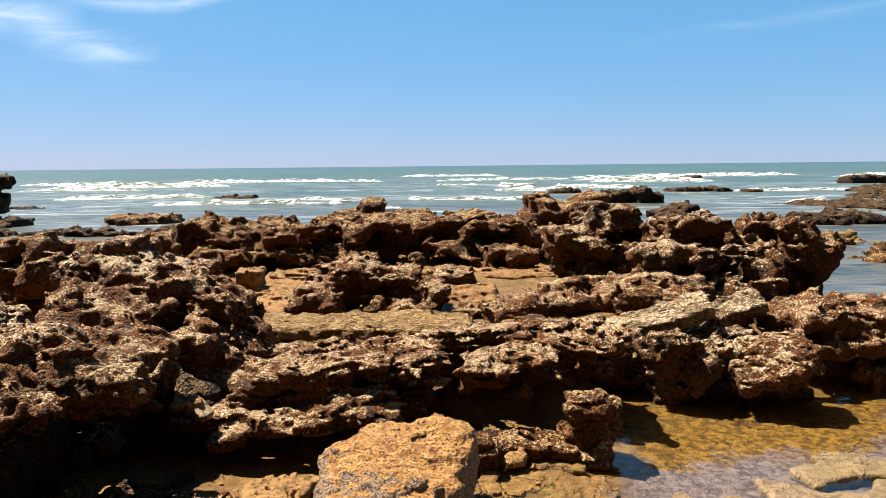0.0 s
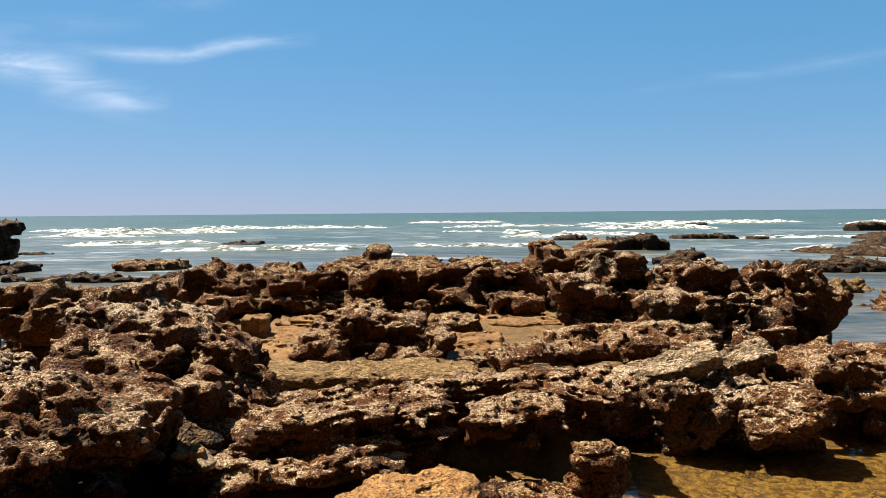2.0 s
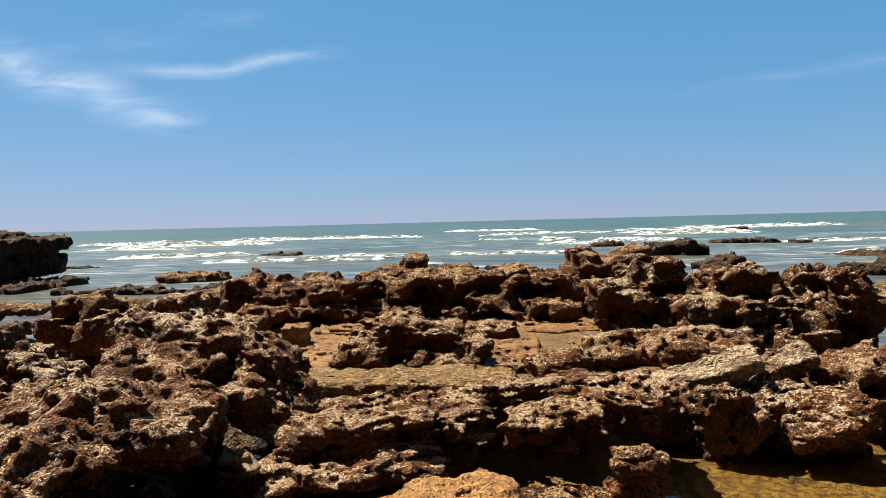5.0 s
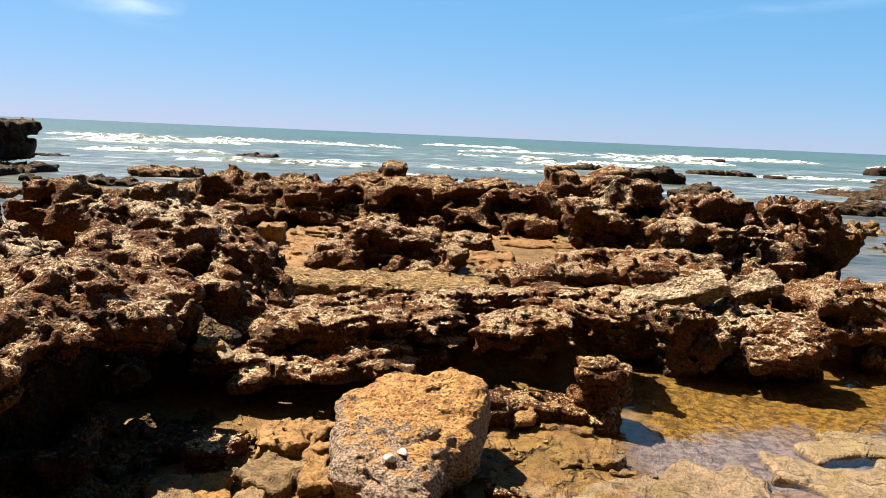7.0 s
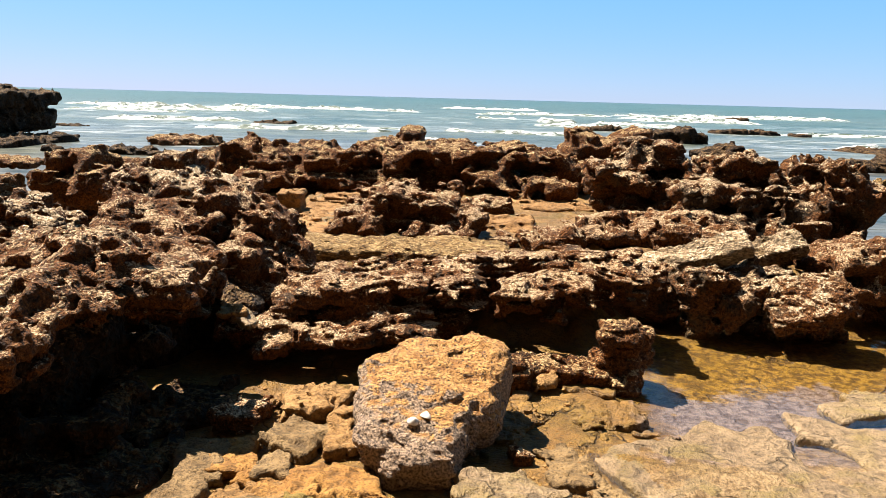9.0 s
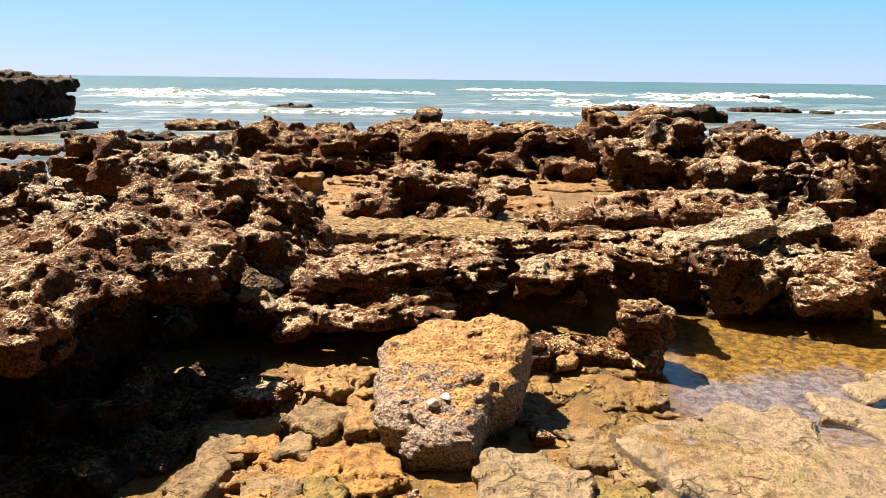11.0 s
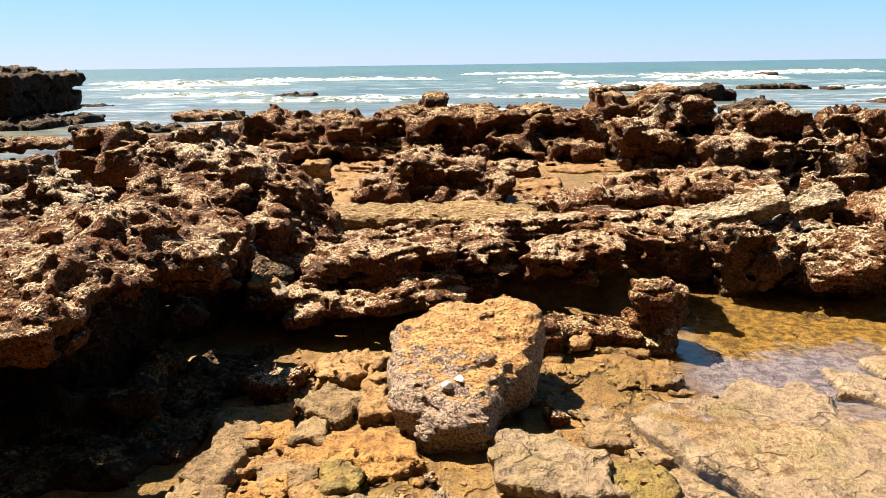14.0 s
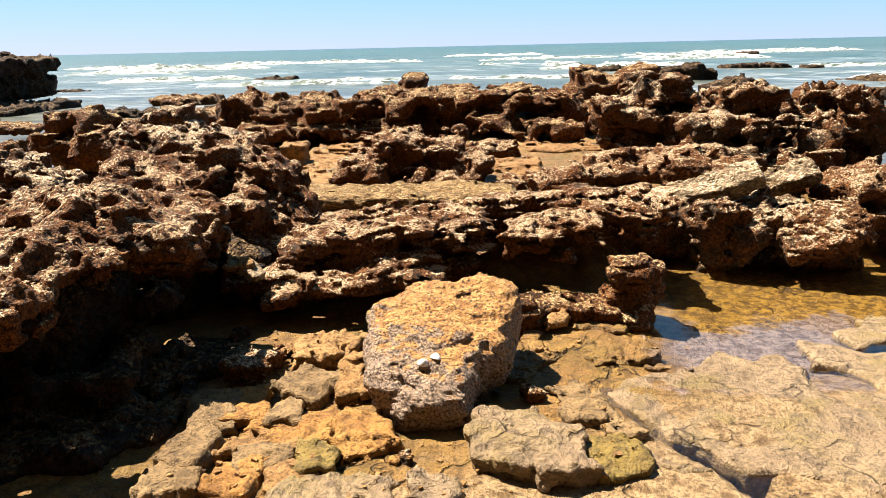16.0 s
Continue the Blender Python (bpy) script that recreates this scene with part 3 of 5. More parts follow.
def ground_height(x, y):
    p = np.stack([x, y, 0 * x], 1).astype(np.float32)
    bare = soft(y, 4.2, 5.2) * (1 - soft(y, 12, 14)) * (1 - soft(x, 0.9, 1.4) * (1 - soft(y, 5.3, 6.0)))
    flat = np.exp(-(((x - 0.9) / 0.75) ** 2 + ((y - 8.6) / 1.5) ** 2)) + np.exp(-(((x - 0.55) / 0.5) ** 2 + ((y - 7.0) / 0.7) ** 2)) + np.exp(-(((x + 1.1) / 0.5) ** 2 + ((y - 6.8) / 1.8) ** 2))
    z = 0.012 + 0.035 * (grid_noise(p / 0.6, 61) - 0.5) + 0.018 * (grid_noise(p / 0.17, 62) - 0.5)
    z += 0.33 * soft(y, 4.4, 5.4) * (1 - soft(y, 11, 13)) * (1 - soft(x, 2.6, 3.6)) * soft(x, -3.6, -2.6) * (1 - soft(x, 0.9, 1.4) * (1 - soft(y, 5.3, 6.0)))
    z += bare * np.clip(1 - flat, 0, 1) * (0.25 * (grid_noise(p / 0.5, 63) - 0.5) + 0.12 * np.abs(2 * grid_noise(p / 0.16, 64) - 1) - 0.06)
    # beds stepping across the tan floor
    step = (y * 0.9 + x * 0.25 + 0.5 * grid_noise(p / 0.8, 68)) / 0.5
    z += bare * 0.05 * (soft(step - np.floor(step), 0.0, 0.12) - (step - np.floor(step)))
    z -= 0.055 * soft(x, 0.75, 1.3) * soft(y, 2.9, 3.4) * (1 - soft(y, 5.2, 5.8))
    # the dark gap along the edge of the broad slab
    along = (x - 0.72) * 0.533 + (y - 3.12) * -0.846
    aside = (x - 0.72) * 0.846 + (y - 3.12) * 0.533 + 0.06 * (grid_noise(p / 0.2, 69) - 0.5)
    z -= 0.16 * np.exp(-((aside + 0.01) / 0.045) ** 2) * soft(along, -0.05, 0.15) * (1 - soft(along, 1.1, 1.5))
    z -= 0.6 * soft(y, 12.5, 15) + 0.3 * soft(x, 3.3, 4.2) * soft(y, 5.5, 6.5)
    z -= 0.25 * soft(-x, 3.2, 4.2) * soft(y, 6.5, 7.5)
    return z


def spaced(near, far, step, grow):
    out, at = [near], near
    while at < far:
        step *= grow
        at += step
        out.append(at)
    return out


XS = np.array([-v for v in spaced(3.0, 300, 0.05, 1.12)][::-1] + list(np.arange(-2.96, 3.96, 0.04)) + spaced(4.0, 300, 0.05, 1.12))
YS = np.array([-v for v in spaced(0.5, 60, 0.1, 1.25)][::-1] + list(np.arange(-0.4, 1.4, 0.1)) + list(np.arange(1.5, 6.5, 0.04)) + spaced(6.5, 400, 0.04, 1.03))
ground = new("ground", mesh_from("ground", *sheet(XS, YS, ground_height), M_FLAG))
tagged(ground, "wet ochre sand and flat stone of a rocky shore", "ground", kind="structure")


def sea_height(x, y):
    p = np.stack([x / 2.6, y, 0 * x], 1).astype(np.float32)
    swell = 0.22 * (grid_noise(p / 7.0, 65) - 0.5) * soft(y, 18, 40)
    return -0.06 + swell + 0.10 * (grid_noise(p / 2.2, 66) - 0.5) * soft(y, 13, 22) + 0.02 * (grid_noise(p / 0.6, 67) - 0.5)


SX = np.array([-v for v in spaced(20, 4600, 0.3, 1.05)][::-1] + list(np.arange(-19.7, 20, 0.3)) + spaced(20, 4600, 0.3, 1.05))
SY = np.array(spaced(10.5, 4700, 0.15, 1.026))
sea = new("water", mesh_from("water", *sheet(SX, SY, sea_height), M_SEA))
tagged(sea, "choppy green sea water with foam lace", "sea", kind="structure")


def pool(name, x0, x1, y0, y1, z, label, mat=M_POOL):
    xs, ys = np.linspace(x0, x1, 12), np.linspace(y0, y1, 12)
    ob = new(name, mesh_from(name, *sheet(xs, ys, lambda x, y: z + 0 * x), mat))
    return tagged(ob, label, "water", kind="structure")


pool("water_pool", 0.2, 3.6, 2.0, 5.6, 0.0, "clear shallow tide pool over ochre stone")
pool("water_channel", 3.2, 9.0, 5.62, 10.5, -0.05, "still water channel between reef rocks", M_SEA)
pool("water_channel", -9.0, -2.6, 6.6, 10.5, -0.05, "still shallow water between reef rocks", M_SEA)


# unseen cliff, added behind and beside the camera to hold back sky fill
def sky_block_height(x, y):
    p = np.stack([x, y, 0 * x], 1).astype(np.float32)
    rise = np.maximum(26.0 * soft(-y, 1.8, 4.5), 11.0 * soft(np.abs(x), 7.0, 10.0) * (1 - soft(y, 0.0, 1.0)))
    return rise + 2.0 * (grid_noise(p / 3.0, 71) - 0.5) * soft(rise, 0.5, 3.0) - 0.3


cliff = new("cliff", mesh_from("cliff", *sheet(np.arange(-40, 40.1, 0.4), np.arange(-14, 1.3, 0.25), sky_block_height), M_FAR))
tagged(cliff, "unseen dark brown cliff added to block sky light behind", "cliff", kind="structure")


# ---- reef rocks ----
# front ledge of tilted beds
rock_of_parts("layered_ledge", "brown layered reef ledge with pale barnacle crust over the pool", [
    ("upper_bed", [
        (-0.92, 4.40, 0.37, 0.24, 0.30, 0.075, 0, 5, 20),
        (-0.52, 4.50, 0.435, 0.34, 0.36, 0.07, 0, 5, 4),
        (0.02, 4.60, 0.45, 0.42, 0.38, 0.065, 0, 5, 2),
        (0.52, 4.68, 0.48, 0.42, 0.38, 0.075, 0, 5, 4),
        (0.98, 4.85, 0.50, 0.34, 0.40, 0.08, 0, 4, 4),
        (0.30, 4.34, 0.44, 0.30, 0.16, 0.045, 0, 12, 4),
    ]),
    ("middle_bed", [
        (-0.78, 4.40, 0.27, 0.30, 0.24, 0.05, 0, 4, 12),
        (-0.25, 4.42, 0.325, 0.40, 0.26, 0.05, 0, 6, 2),
        (0.30, 4.46, 0.355, 0.40, 0.24, 0.05, 0, 6, 3),
        (0.85, 4.78, 0.36, 0.34, 0.24, 0.06, 0, 0, 4),
        (-0.45, 5.15, 0.18, 0.85, 0.34, 0.22),
        (-0.55, 4.85, 0.33, 0.62, 0.3, 0.09),
        (0.55, 4.98, 0.34, 0.75, 0.3, 0.09),
        (0.55, 5.30, 0.20, 0.6, 0.36, 0.26),
        (1.37, 5.50, 0.18, 0.36, 0.3, 0.26),
    ]),
    ("lower_bed", [
        (-0.97, 3.92, 0.20, 0.17, 0.16, 0.045, 0, 4, 22),
        (-0.62, 4.00, 0.24, 0.20, 0.18, 0.035, 0, 4, 6),
        (-0.28, 4.10, 0.25, 0.20, 0.20, 0.045, 0, 8, -4),
        (-0.85, 4.45, 0.12, 0.25, 0.24, 0.10),
        (-1.20, 4.15, 0.20, 0.22, 0.2, 0.08),
        (-0.25, 4.60, 0.10, 0.35, 0.22, 0.14),
    ]),
], 0.0135, M_LEDGE, bed=(-0.06, 0.1, 1), layer=0.06, terrace=0.036, lump=0.036, rough=0.021, pit=0.06, heave=0.05, seed=3, cuts=[(0.60, 4.30, 0.40, 0.05, 0.25, 0.04), (-0.05, 4.15, 0.385, 0.32, 0.2, 0.02), (0.88, 4.45, 0.43, 0.10, 0.22, 0.06)])
rock_of_parts("low_ledge", "low grey-brown rock ledge lying in the shallow pool", [
    ("low_bed", [
        (0.69, 4.0, 0.05, 0.41, 0.15, 0.1),
        (0.33, 3.85, 0.1, 0.15, 0.14, 0.14),
    ]),
    ("knob", [
        (1.00, 4.07, 0.31, 0.14, 0.13, 0.09, 0, 0, 4),
        (1.05, 4.09, 0.20, 0.13, 0.13, 0.14),
        (0.97, 4.05, 0.09, 0.16, 0.13, 0.12),
    ]),
], 0.012, M_DARK, layer=0.06, terrace=0.02, lump=0.04, rough=0.022, pit=0.04, heave=0.05, seed=5)
rock("tilted_slab", "pale grey tilted rock slab with a weathered top", [
    (1.62, 5.55, 0.41, 0.60, 0.14, 0.07, 0, 26, 21),
    (1.80, 5.85, 0.22, 0.40, 0.18, 0.20, 0, 0, 10),
], 0.013, M_DIP, bed=(-0.30, -0.3, 1), layer=0.045, terrace=0.014, lump=0.018, rough=0.010, pit=0.015, worn=0.35, heave=0.02, seed=8)
rock("tilted_slab", "pale brown tilted rock slab, broken at its upper end", [
    (2.38, 5.78, 0.46, 0.34, 0.14, 0.08, 0, 24, 22),
    (2.40, 6.00, 0.25, 0.28, 0.18, 0.22, 0, 0, 10),
], 0.013, M_DIP, bed=(-0.33, -0.3, 1), layer=0.05, terrace=0.016, lump=0.022, rough=0.013, pit=0.02, worn=0.35, heave=0.02, seed=9)
rock("reef_block", "rough brown reef block pitted with dark hollows", [
    (1.66, 5.2, 0.33, 0.21, 0.28, 0.11, 0, 14, 12),
    (1.55, 5.1, 0.21, 0.15, 0.2, 0.11, 0, 18, 0),
    (2.02, 5.3, 0.32, 0.24, 0.28, 0.11, 0, 14, 10),
    (1.95, 5.1, 0.18, 0.17, 0.18, 0.11, 0, 18, 20),
    (1.77, 5.15, -0.01, 0.12, 0.14, 0.14),
    (2.29, 5.35, 0.23, 0.2, 0.28, 0.15, 0, 12, 0),
    (2.29, 5.4, -0.02, 0.28, 0.25, 0.13),
], 0.014, M_PALE, bed=(-0.25, 0.1, 1), layer=0.08, terrace=0.03, lump=0.06, rough=0.03, pit=0.1, seed=12, cuts=[(1.97, 5.1, 0.46, 0.12, 0.2, 0.03), (1.98, 5.0, 0.12, 0.19, 0.25, 0.03), (2.39, 5.15, 0.34, 0.11, 0.2, 0.03), (1.49, 5.0, 0.04, 0.1, 0.25, 0.05)])
rock("reef_block", "pale angular rock block at the edge of the pool", [
    (2.44, 4.95, 0.29, 0.31, 0.24, 0.09, 0, 30, 17),
    (2.48, 5.2, 0.08, 0.28, 0.22, 0.09, 0, 10, 10),
    (2.59, 5.3, -0.04, 0.25, 0.2, 0.11),
], 0.014, M_PALE, bed=(-0.25, -0.3, 1), layer=0.07, terrace=0.02, lump=0.035, rough=0.020, pit=0.03, worn=0.35, heave=0.03, seed=14)
rock("reef_block", "low brown rock ledge with a dark cleft beneath", [
    (2.99, 5.9, 0.48, 0.36, 0.35, 0.08, 0, 0, 12),
    (3.21, 5.7, 0.46, 0.41, 0.35, 0.11, 0, 0, 4),
    (3.05, 5.5, 0.31, 0.45, 0.3, 0.07, 0, 0, 0),
    (3.27, 5.9, -0.02, 0.51, 0.35, 0.23),
], 0.02, M_LEDGE, bed=(-0.2, 0.1, 1), layer=0.08, terrace=0.03, lump=0.07, rough=0.03, seed=15)
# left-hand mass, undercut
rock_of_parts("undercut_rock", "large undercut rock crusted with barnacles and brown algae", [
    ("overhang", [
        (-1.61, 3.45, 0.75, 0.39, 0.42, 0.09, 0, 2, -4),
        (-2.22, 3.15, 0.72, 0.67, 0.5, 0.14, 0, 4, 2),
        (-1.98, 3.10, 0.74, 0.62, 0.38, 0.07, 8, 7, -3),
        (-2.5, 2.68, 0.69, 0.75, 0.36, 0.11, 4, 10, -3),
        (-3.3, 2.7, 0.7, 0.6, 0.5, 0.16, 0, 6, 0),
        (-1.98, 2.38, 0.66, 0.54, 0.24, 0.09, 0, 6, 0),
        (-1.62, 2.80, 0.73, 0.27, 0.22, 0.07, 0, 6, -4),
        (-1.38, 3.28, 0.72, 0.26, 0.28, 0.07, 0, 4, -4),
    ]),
    # out of view, added to cast shadow over the floor at lower left
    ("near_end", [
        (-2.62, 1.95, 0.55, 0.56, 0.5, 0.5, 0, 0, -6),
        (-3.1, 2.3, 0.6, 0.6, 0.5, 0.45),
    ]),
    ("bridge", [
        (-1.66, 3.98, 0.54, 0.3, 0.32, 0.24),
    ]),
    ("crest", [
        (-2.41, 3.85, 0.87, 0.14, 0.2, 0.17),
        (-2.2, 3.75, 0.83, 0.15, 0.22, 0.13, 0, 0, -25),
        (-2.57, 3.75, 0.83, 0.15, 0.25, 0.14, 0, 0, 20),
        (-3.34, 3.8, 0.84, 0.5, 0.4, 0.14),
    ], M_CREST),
    # shoulder and base use the darker material to deepen the shade below
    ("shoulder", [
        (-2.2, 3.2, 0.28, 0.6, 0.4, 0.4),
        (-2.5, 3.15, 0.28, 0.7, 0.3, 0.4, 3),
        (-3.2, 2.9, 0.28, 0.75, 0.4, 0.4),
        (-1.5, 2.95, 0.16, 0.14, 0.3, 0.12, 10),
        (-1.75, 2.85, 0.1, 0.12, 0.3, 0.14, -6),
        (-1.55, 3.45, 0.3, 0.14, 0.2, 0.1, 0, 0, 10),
        # low dark blocks added over the floor to blacken its shade
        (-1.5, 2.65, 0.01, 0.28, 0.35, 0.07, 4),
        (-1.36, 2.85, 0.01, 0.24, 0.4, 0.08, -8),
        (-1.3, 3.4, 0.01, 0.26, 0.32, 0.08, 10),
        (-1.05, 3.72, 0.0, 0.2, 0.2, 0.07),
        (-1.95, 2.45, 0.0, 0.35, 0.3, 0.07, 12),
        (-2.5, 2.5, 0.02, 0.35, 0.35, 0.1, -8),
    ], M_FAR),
    # same rock as above, given the dark colour as painted shade
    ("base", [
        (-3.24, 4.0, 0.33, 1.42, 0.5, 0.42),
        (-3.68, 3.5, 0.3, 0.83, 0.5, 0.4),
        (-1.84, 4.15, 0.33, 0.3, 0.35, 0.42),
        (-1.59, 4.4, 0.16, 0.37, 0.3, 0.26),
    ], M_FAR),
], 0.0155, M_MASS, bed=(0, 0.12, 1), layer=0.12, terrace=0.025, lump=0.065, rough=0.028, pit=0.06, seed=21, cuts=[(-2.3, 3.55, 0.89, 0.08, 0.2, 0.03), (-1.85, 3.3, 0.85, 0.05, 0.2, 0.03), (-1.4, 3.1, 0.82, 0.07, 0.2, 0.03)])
rock_of_parts("peaked_rock", "tall peaked reef rock with pale crust on its crest", [
    ("crown", [
        (-2.20, 5.40, 0.90, 0.20, 0.32, 0.27),
        (-2.00, 5.30, 0.82, 0.30, 0.38, 0.24, 0, 10, -24),
        (-2.42, 5.25, 0.74, 0.18, 0.30, 0.27),
    ], M_CREST),
    ("shoulder", [
        (-1.62, 5.15, 0.64, 0.30, 0.36, 0.25, 0, 6, -30),
        (-2.02, 4.72, 0.58, 0.46, 0.42, 0.22, 0, 20, -6),
        (-1.95, 5.40, 0.40, 0.70, 0.4, 0.34),
        (-1.48, 4.80, 0.48, 0.20, 0.34, 0.24, 0, 10, -16),
    ]),
    ("foot", [
        (-1.30, 4.90, 0.30, 0.22, 0.32, 0.26, 0, 0, -12),
        (-1.22, 4.62, 0.26, 0.24, 0.22, 0.10, 0, 4, -8),
    ]),
], 0.016, M_MASS, bed=(0.15, 0.1, 1), layer=0.12, terrace=0.022, lump=0.06, rough=0.032, pit=0.08, heave=0.07, seed=124, cuts=[(-1.62, 4.62, 0.66, 0.05, 0.3, 0.10), (-1.40, 5.0, 0.62, 0.08, 0.25, 0.04)])
rock("reef_block", "small rounded brown rock behind a tall peak", [
    (-2.12, 6.6, 0.71, 0.18, 0.25, 0.11),
    (-2.13, 6.7, 0.35, 0.2, 0.25, 0.25),
], 0.02, M_LEDGE, lump=0.04, seed=26)
rock("brown_block", "squat dark brown rock block over a shaded hollow", [
    (-3.60, 6.50, 0.72, 0.36, 0.38, 0.19),
    (-3.64, 6.60, 0.92, 0.22, 0.30, 0.15),
    (-3.85, 6.90, 0.30, 0.33, 0.3, 0.30),
], 0.024, M_DARK, layer=0.1, terrace=0.025, lump=0.05, rough=0.03, heave=0.06, seed=28)
rock("layered_block", "dark layered rock at the water's edge", [
    (-6.9, 9.5, 0.57, 0.77, 0.6, 0.1),
    (-6.56, 8.8, 0.36, 0.66, 0.5, 0.13),
    (-6.99, 9.4, 0.08, 0.76, 0.5, 0.18),
], 0.032, M_DARK, layer=0.16, terrace=0.05, lump=0.05, rough=0.03, seed=31, cuts=[(-6.36, 8.6, 0.53, 0.67, 0.7, 0.03), (-6.17, 8.4, 0.25, 0.75, 0.6, 0.03)])
rock("ledge_stone", "thin yellow-brown stone lying over a dark hollow", [
    (-1.29, 4.0, 0.36, 0.1, 0.1, 0.02, 15, 0, 8),
], 0.01, M_TAN, layer=0.05, terrace=0.006, lump=0.02, rough=0.012, worn=0.3, pit=0.0, seed=33)
rock("ledge_stone", "small pale stone wedged under the ledge", [
    (-1.16, 3.95, 0.33, 0.06, 0.07, 0.03, -20, 0, -12),
], 0.009, M_SLAB, layer=0.05, terrace=0.005, lump=0.02, rough=0.012, worn=0.3, pit=0.0, seed=34)
rock("ledge_stone", "brown stone wedged under the ledge", [
    (-1.36, 4.15, 0.21, 0.12, 0.12, 0.09, 0, 0, -10),
], 0.011, M_LEDGE, layer=0.05, terrace=0.01, lump=0.04, rough=0.02, pit=0.03, seed=35)
# middle ground
rock_of_parts("middle_rock", "rounded brown reef rock standing on the tan floor", [
    ("crown", [
        (-0.95, 6.7, 0.56, 0.28, 0.36, 0.16, 0, 8, 10),
        (-0.42, 6.8, 0.60, 0.40, 0.40, 0.16, 0, 8, -4),
        (-0.62, 7.1, 0.62, 0.30, 0.3, 0.10),
    ]),
    ("shoulder", [
        (-0.36, 6.35, 0.39, 0.42, 0.28, 0.10, 0, 12, 4),
        (-0.98, 6.4, 0.43, 0.24, 0.26, 0.14, 0, 10, 0),
        (-0.02, 6.6, 0.56, 0.15, 0.28, 0.14, 0, 0, 40),
    ]),
    ("foot", [
        (-0.55, 6.85, 0.33, 0.50, 0.3, 0.25),
    ]),
], 0.017, M_LEDGE, bed=(-0.1, 0.1, 1), layer=0.11, terrace=0.025, lump=0.06, rough=0.032, pit=0.07, seed=36, cuts=[(-0.20, 6.25, 0.53, 0.16, 0.3, 0.05), (-0.68, 6.2, 0.50, 0.09, 0.3, 0.12), (-0.30, 6.1, 0.28, 0.30, 0.3, 0.04)])
rock_of_parts("back_wall_rock", "long dark brown reef wall with hollows under its brow", [
    ("crown", [
        (-3.10, 9.7, 0.72, 0.34, 0.5, 0.32),
        (-2.45, 9.8, 0.77, 0.55, 0.6, 0.17, 0, 6, 0),
        (-1.60, 9.8, 0.78, 0.60, 0.6, 0.16, 0, 6, 1),
        (-0.95, 9.9, 0.80, 0.50, 0.6, 0.17, 0, 6, 2),
    ]),
    ("shoulder", [
        (-2.72, 9.35, 0.58, 0.40, 0.4, 0.12, 0, 10, 0),
        (-1.85, 9.45, 0.58, 0.50, 0.4, 0.13, 0, 12, 0),
        (-1.10, 9.45, 0.50, 0.42, 0.4, 0.15, 0, 12, -4),
    ]),
    ("foot", [
        (-1.88, 10.4, 0.41, 1.75, 0.6, 0.36),
        (-2.30, 9.65, 0.33, 0.8, 0.3, 0.20),
        (-1.05, 9.75, 0.35, 0.5, 0.3, 0.20),
    ]),
], 0.028, M_DARK, layer=0.16, terrace=0.035, lump=0.07, rough=0.036, pit=0.13, seed=41, cuts=[(-2.25, 9.1, 0.36, 0.45, 0.45, 0.08), (-1.40, 9.15, 0.36, 0.3, 0.4, 0.06), (-1.45, 9.2, 0.66, 0.20, 0.3, 0.05), (-0.62, 9.3, 0.55, 0.10, 0.4, 0.22)])
rock_of_parts("back_wall_rock", "long dark brown reef wall with hollows under its brow", [
    ("crown", [
        (0.05, 10.1, 0.84, 0.62, 0.6, 0.18, 0, 6, 0),
        (0.80, 9.95, 0.78, 0.60, 0.5, 0.14, 0, 6, -3),
    ]),
    ("shoulder", [
        (0.12, 9.45, 0.62, 0.36, 0.4, 0.15, 0, 10, 4),
        (0.85, 9.4, 0.55, 0.48, 0.4, 0.15, 0, 10, 0),
    ]),
    ("foot", [
        (0.42, 9.35, 0.42, 0.42, 0.3, 0.13),
        (0.60, 10.5, 0.42, 1.1, 0.5, 0.34),
        (0.30, 9.9, 0.33, 0.7, 0.3, 0.22),
    ]),
], 0.028, M_DARK, layer=0.16, terrace=0.035, lump=0.07, rough=0.036, pit=0.13, seed=43, cuts=[(0.50, 9.1, 0.62, 0.10, 0.45, 0.12), (0.10, 9.1, 0.40, 0.35, 0.4, 0.06), (0.75, 9.5, 0.72, 0.3, 0.35, 0.03)])
rock("crest_rock", "small dark rock knob on the reef crest", [
    (-1.09, 12.0, 0.80, 0.20, 0.4, 0.34),
    (-0.92, 11.8, 0.58, 0.96, 0.6, 0.38),
], 0.033, M_DARK, lump=0.05, heave=0.05, seed=45)
rock("lens_rock", "brown lens-shaped tilted rock against the sea", [
    (1.94, 11.5, 0.94, 0.68, 0.7, 0.15, 0, 0, 12),
    (1.59, 11.5, 1.0, 0.27, 0.5, 0.18, 0, 0, 0),
    (1.96, 11.6, 0.47, 0.6, 0.6, 0.37),
], 0.035, M_DARK, bed=(-0.25, 0, 1), layer=0.12, terrace=0.03, lump=0.07, seed=47)
rock("fin_rock", "dark fin of rock tilted over the water", [
    (4.7, 15.0, 0.71, 0.44, 0.5, 0.09, 0, 0, 17),
    (4.87, 14.5, 0.29, 0.67, 0.6, 0.39),
], 0.04, M_FAR, bed=(-0.3, 0, 1), lump=0.06, seed=49)
rock("crest_rock", "dark reef rock closing the gap beside the wall", [
    (-4.08, 10.6, 0.27, 0.35, 0.6, 0.47),
    (-5.26, 11.5, 0.18, 0.72, 0.6, 0.38),
], 0.035, M_DARK, lump=0.04, seed=46)
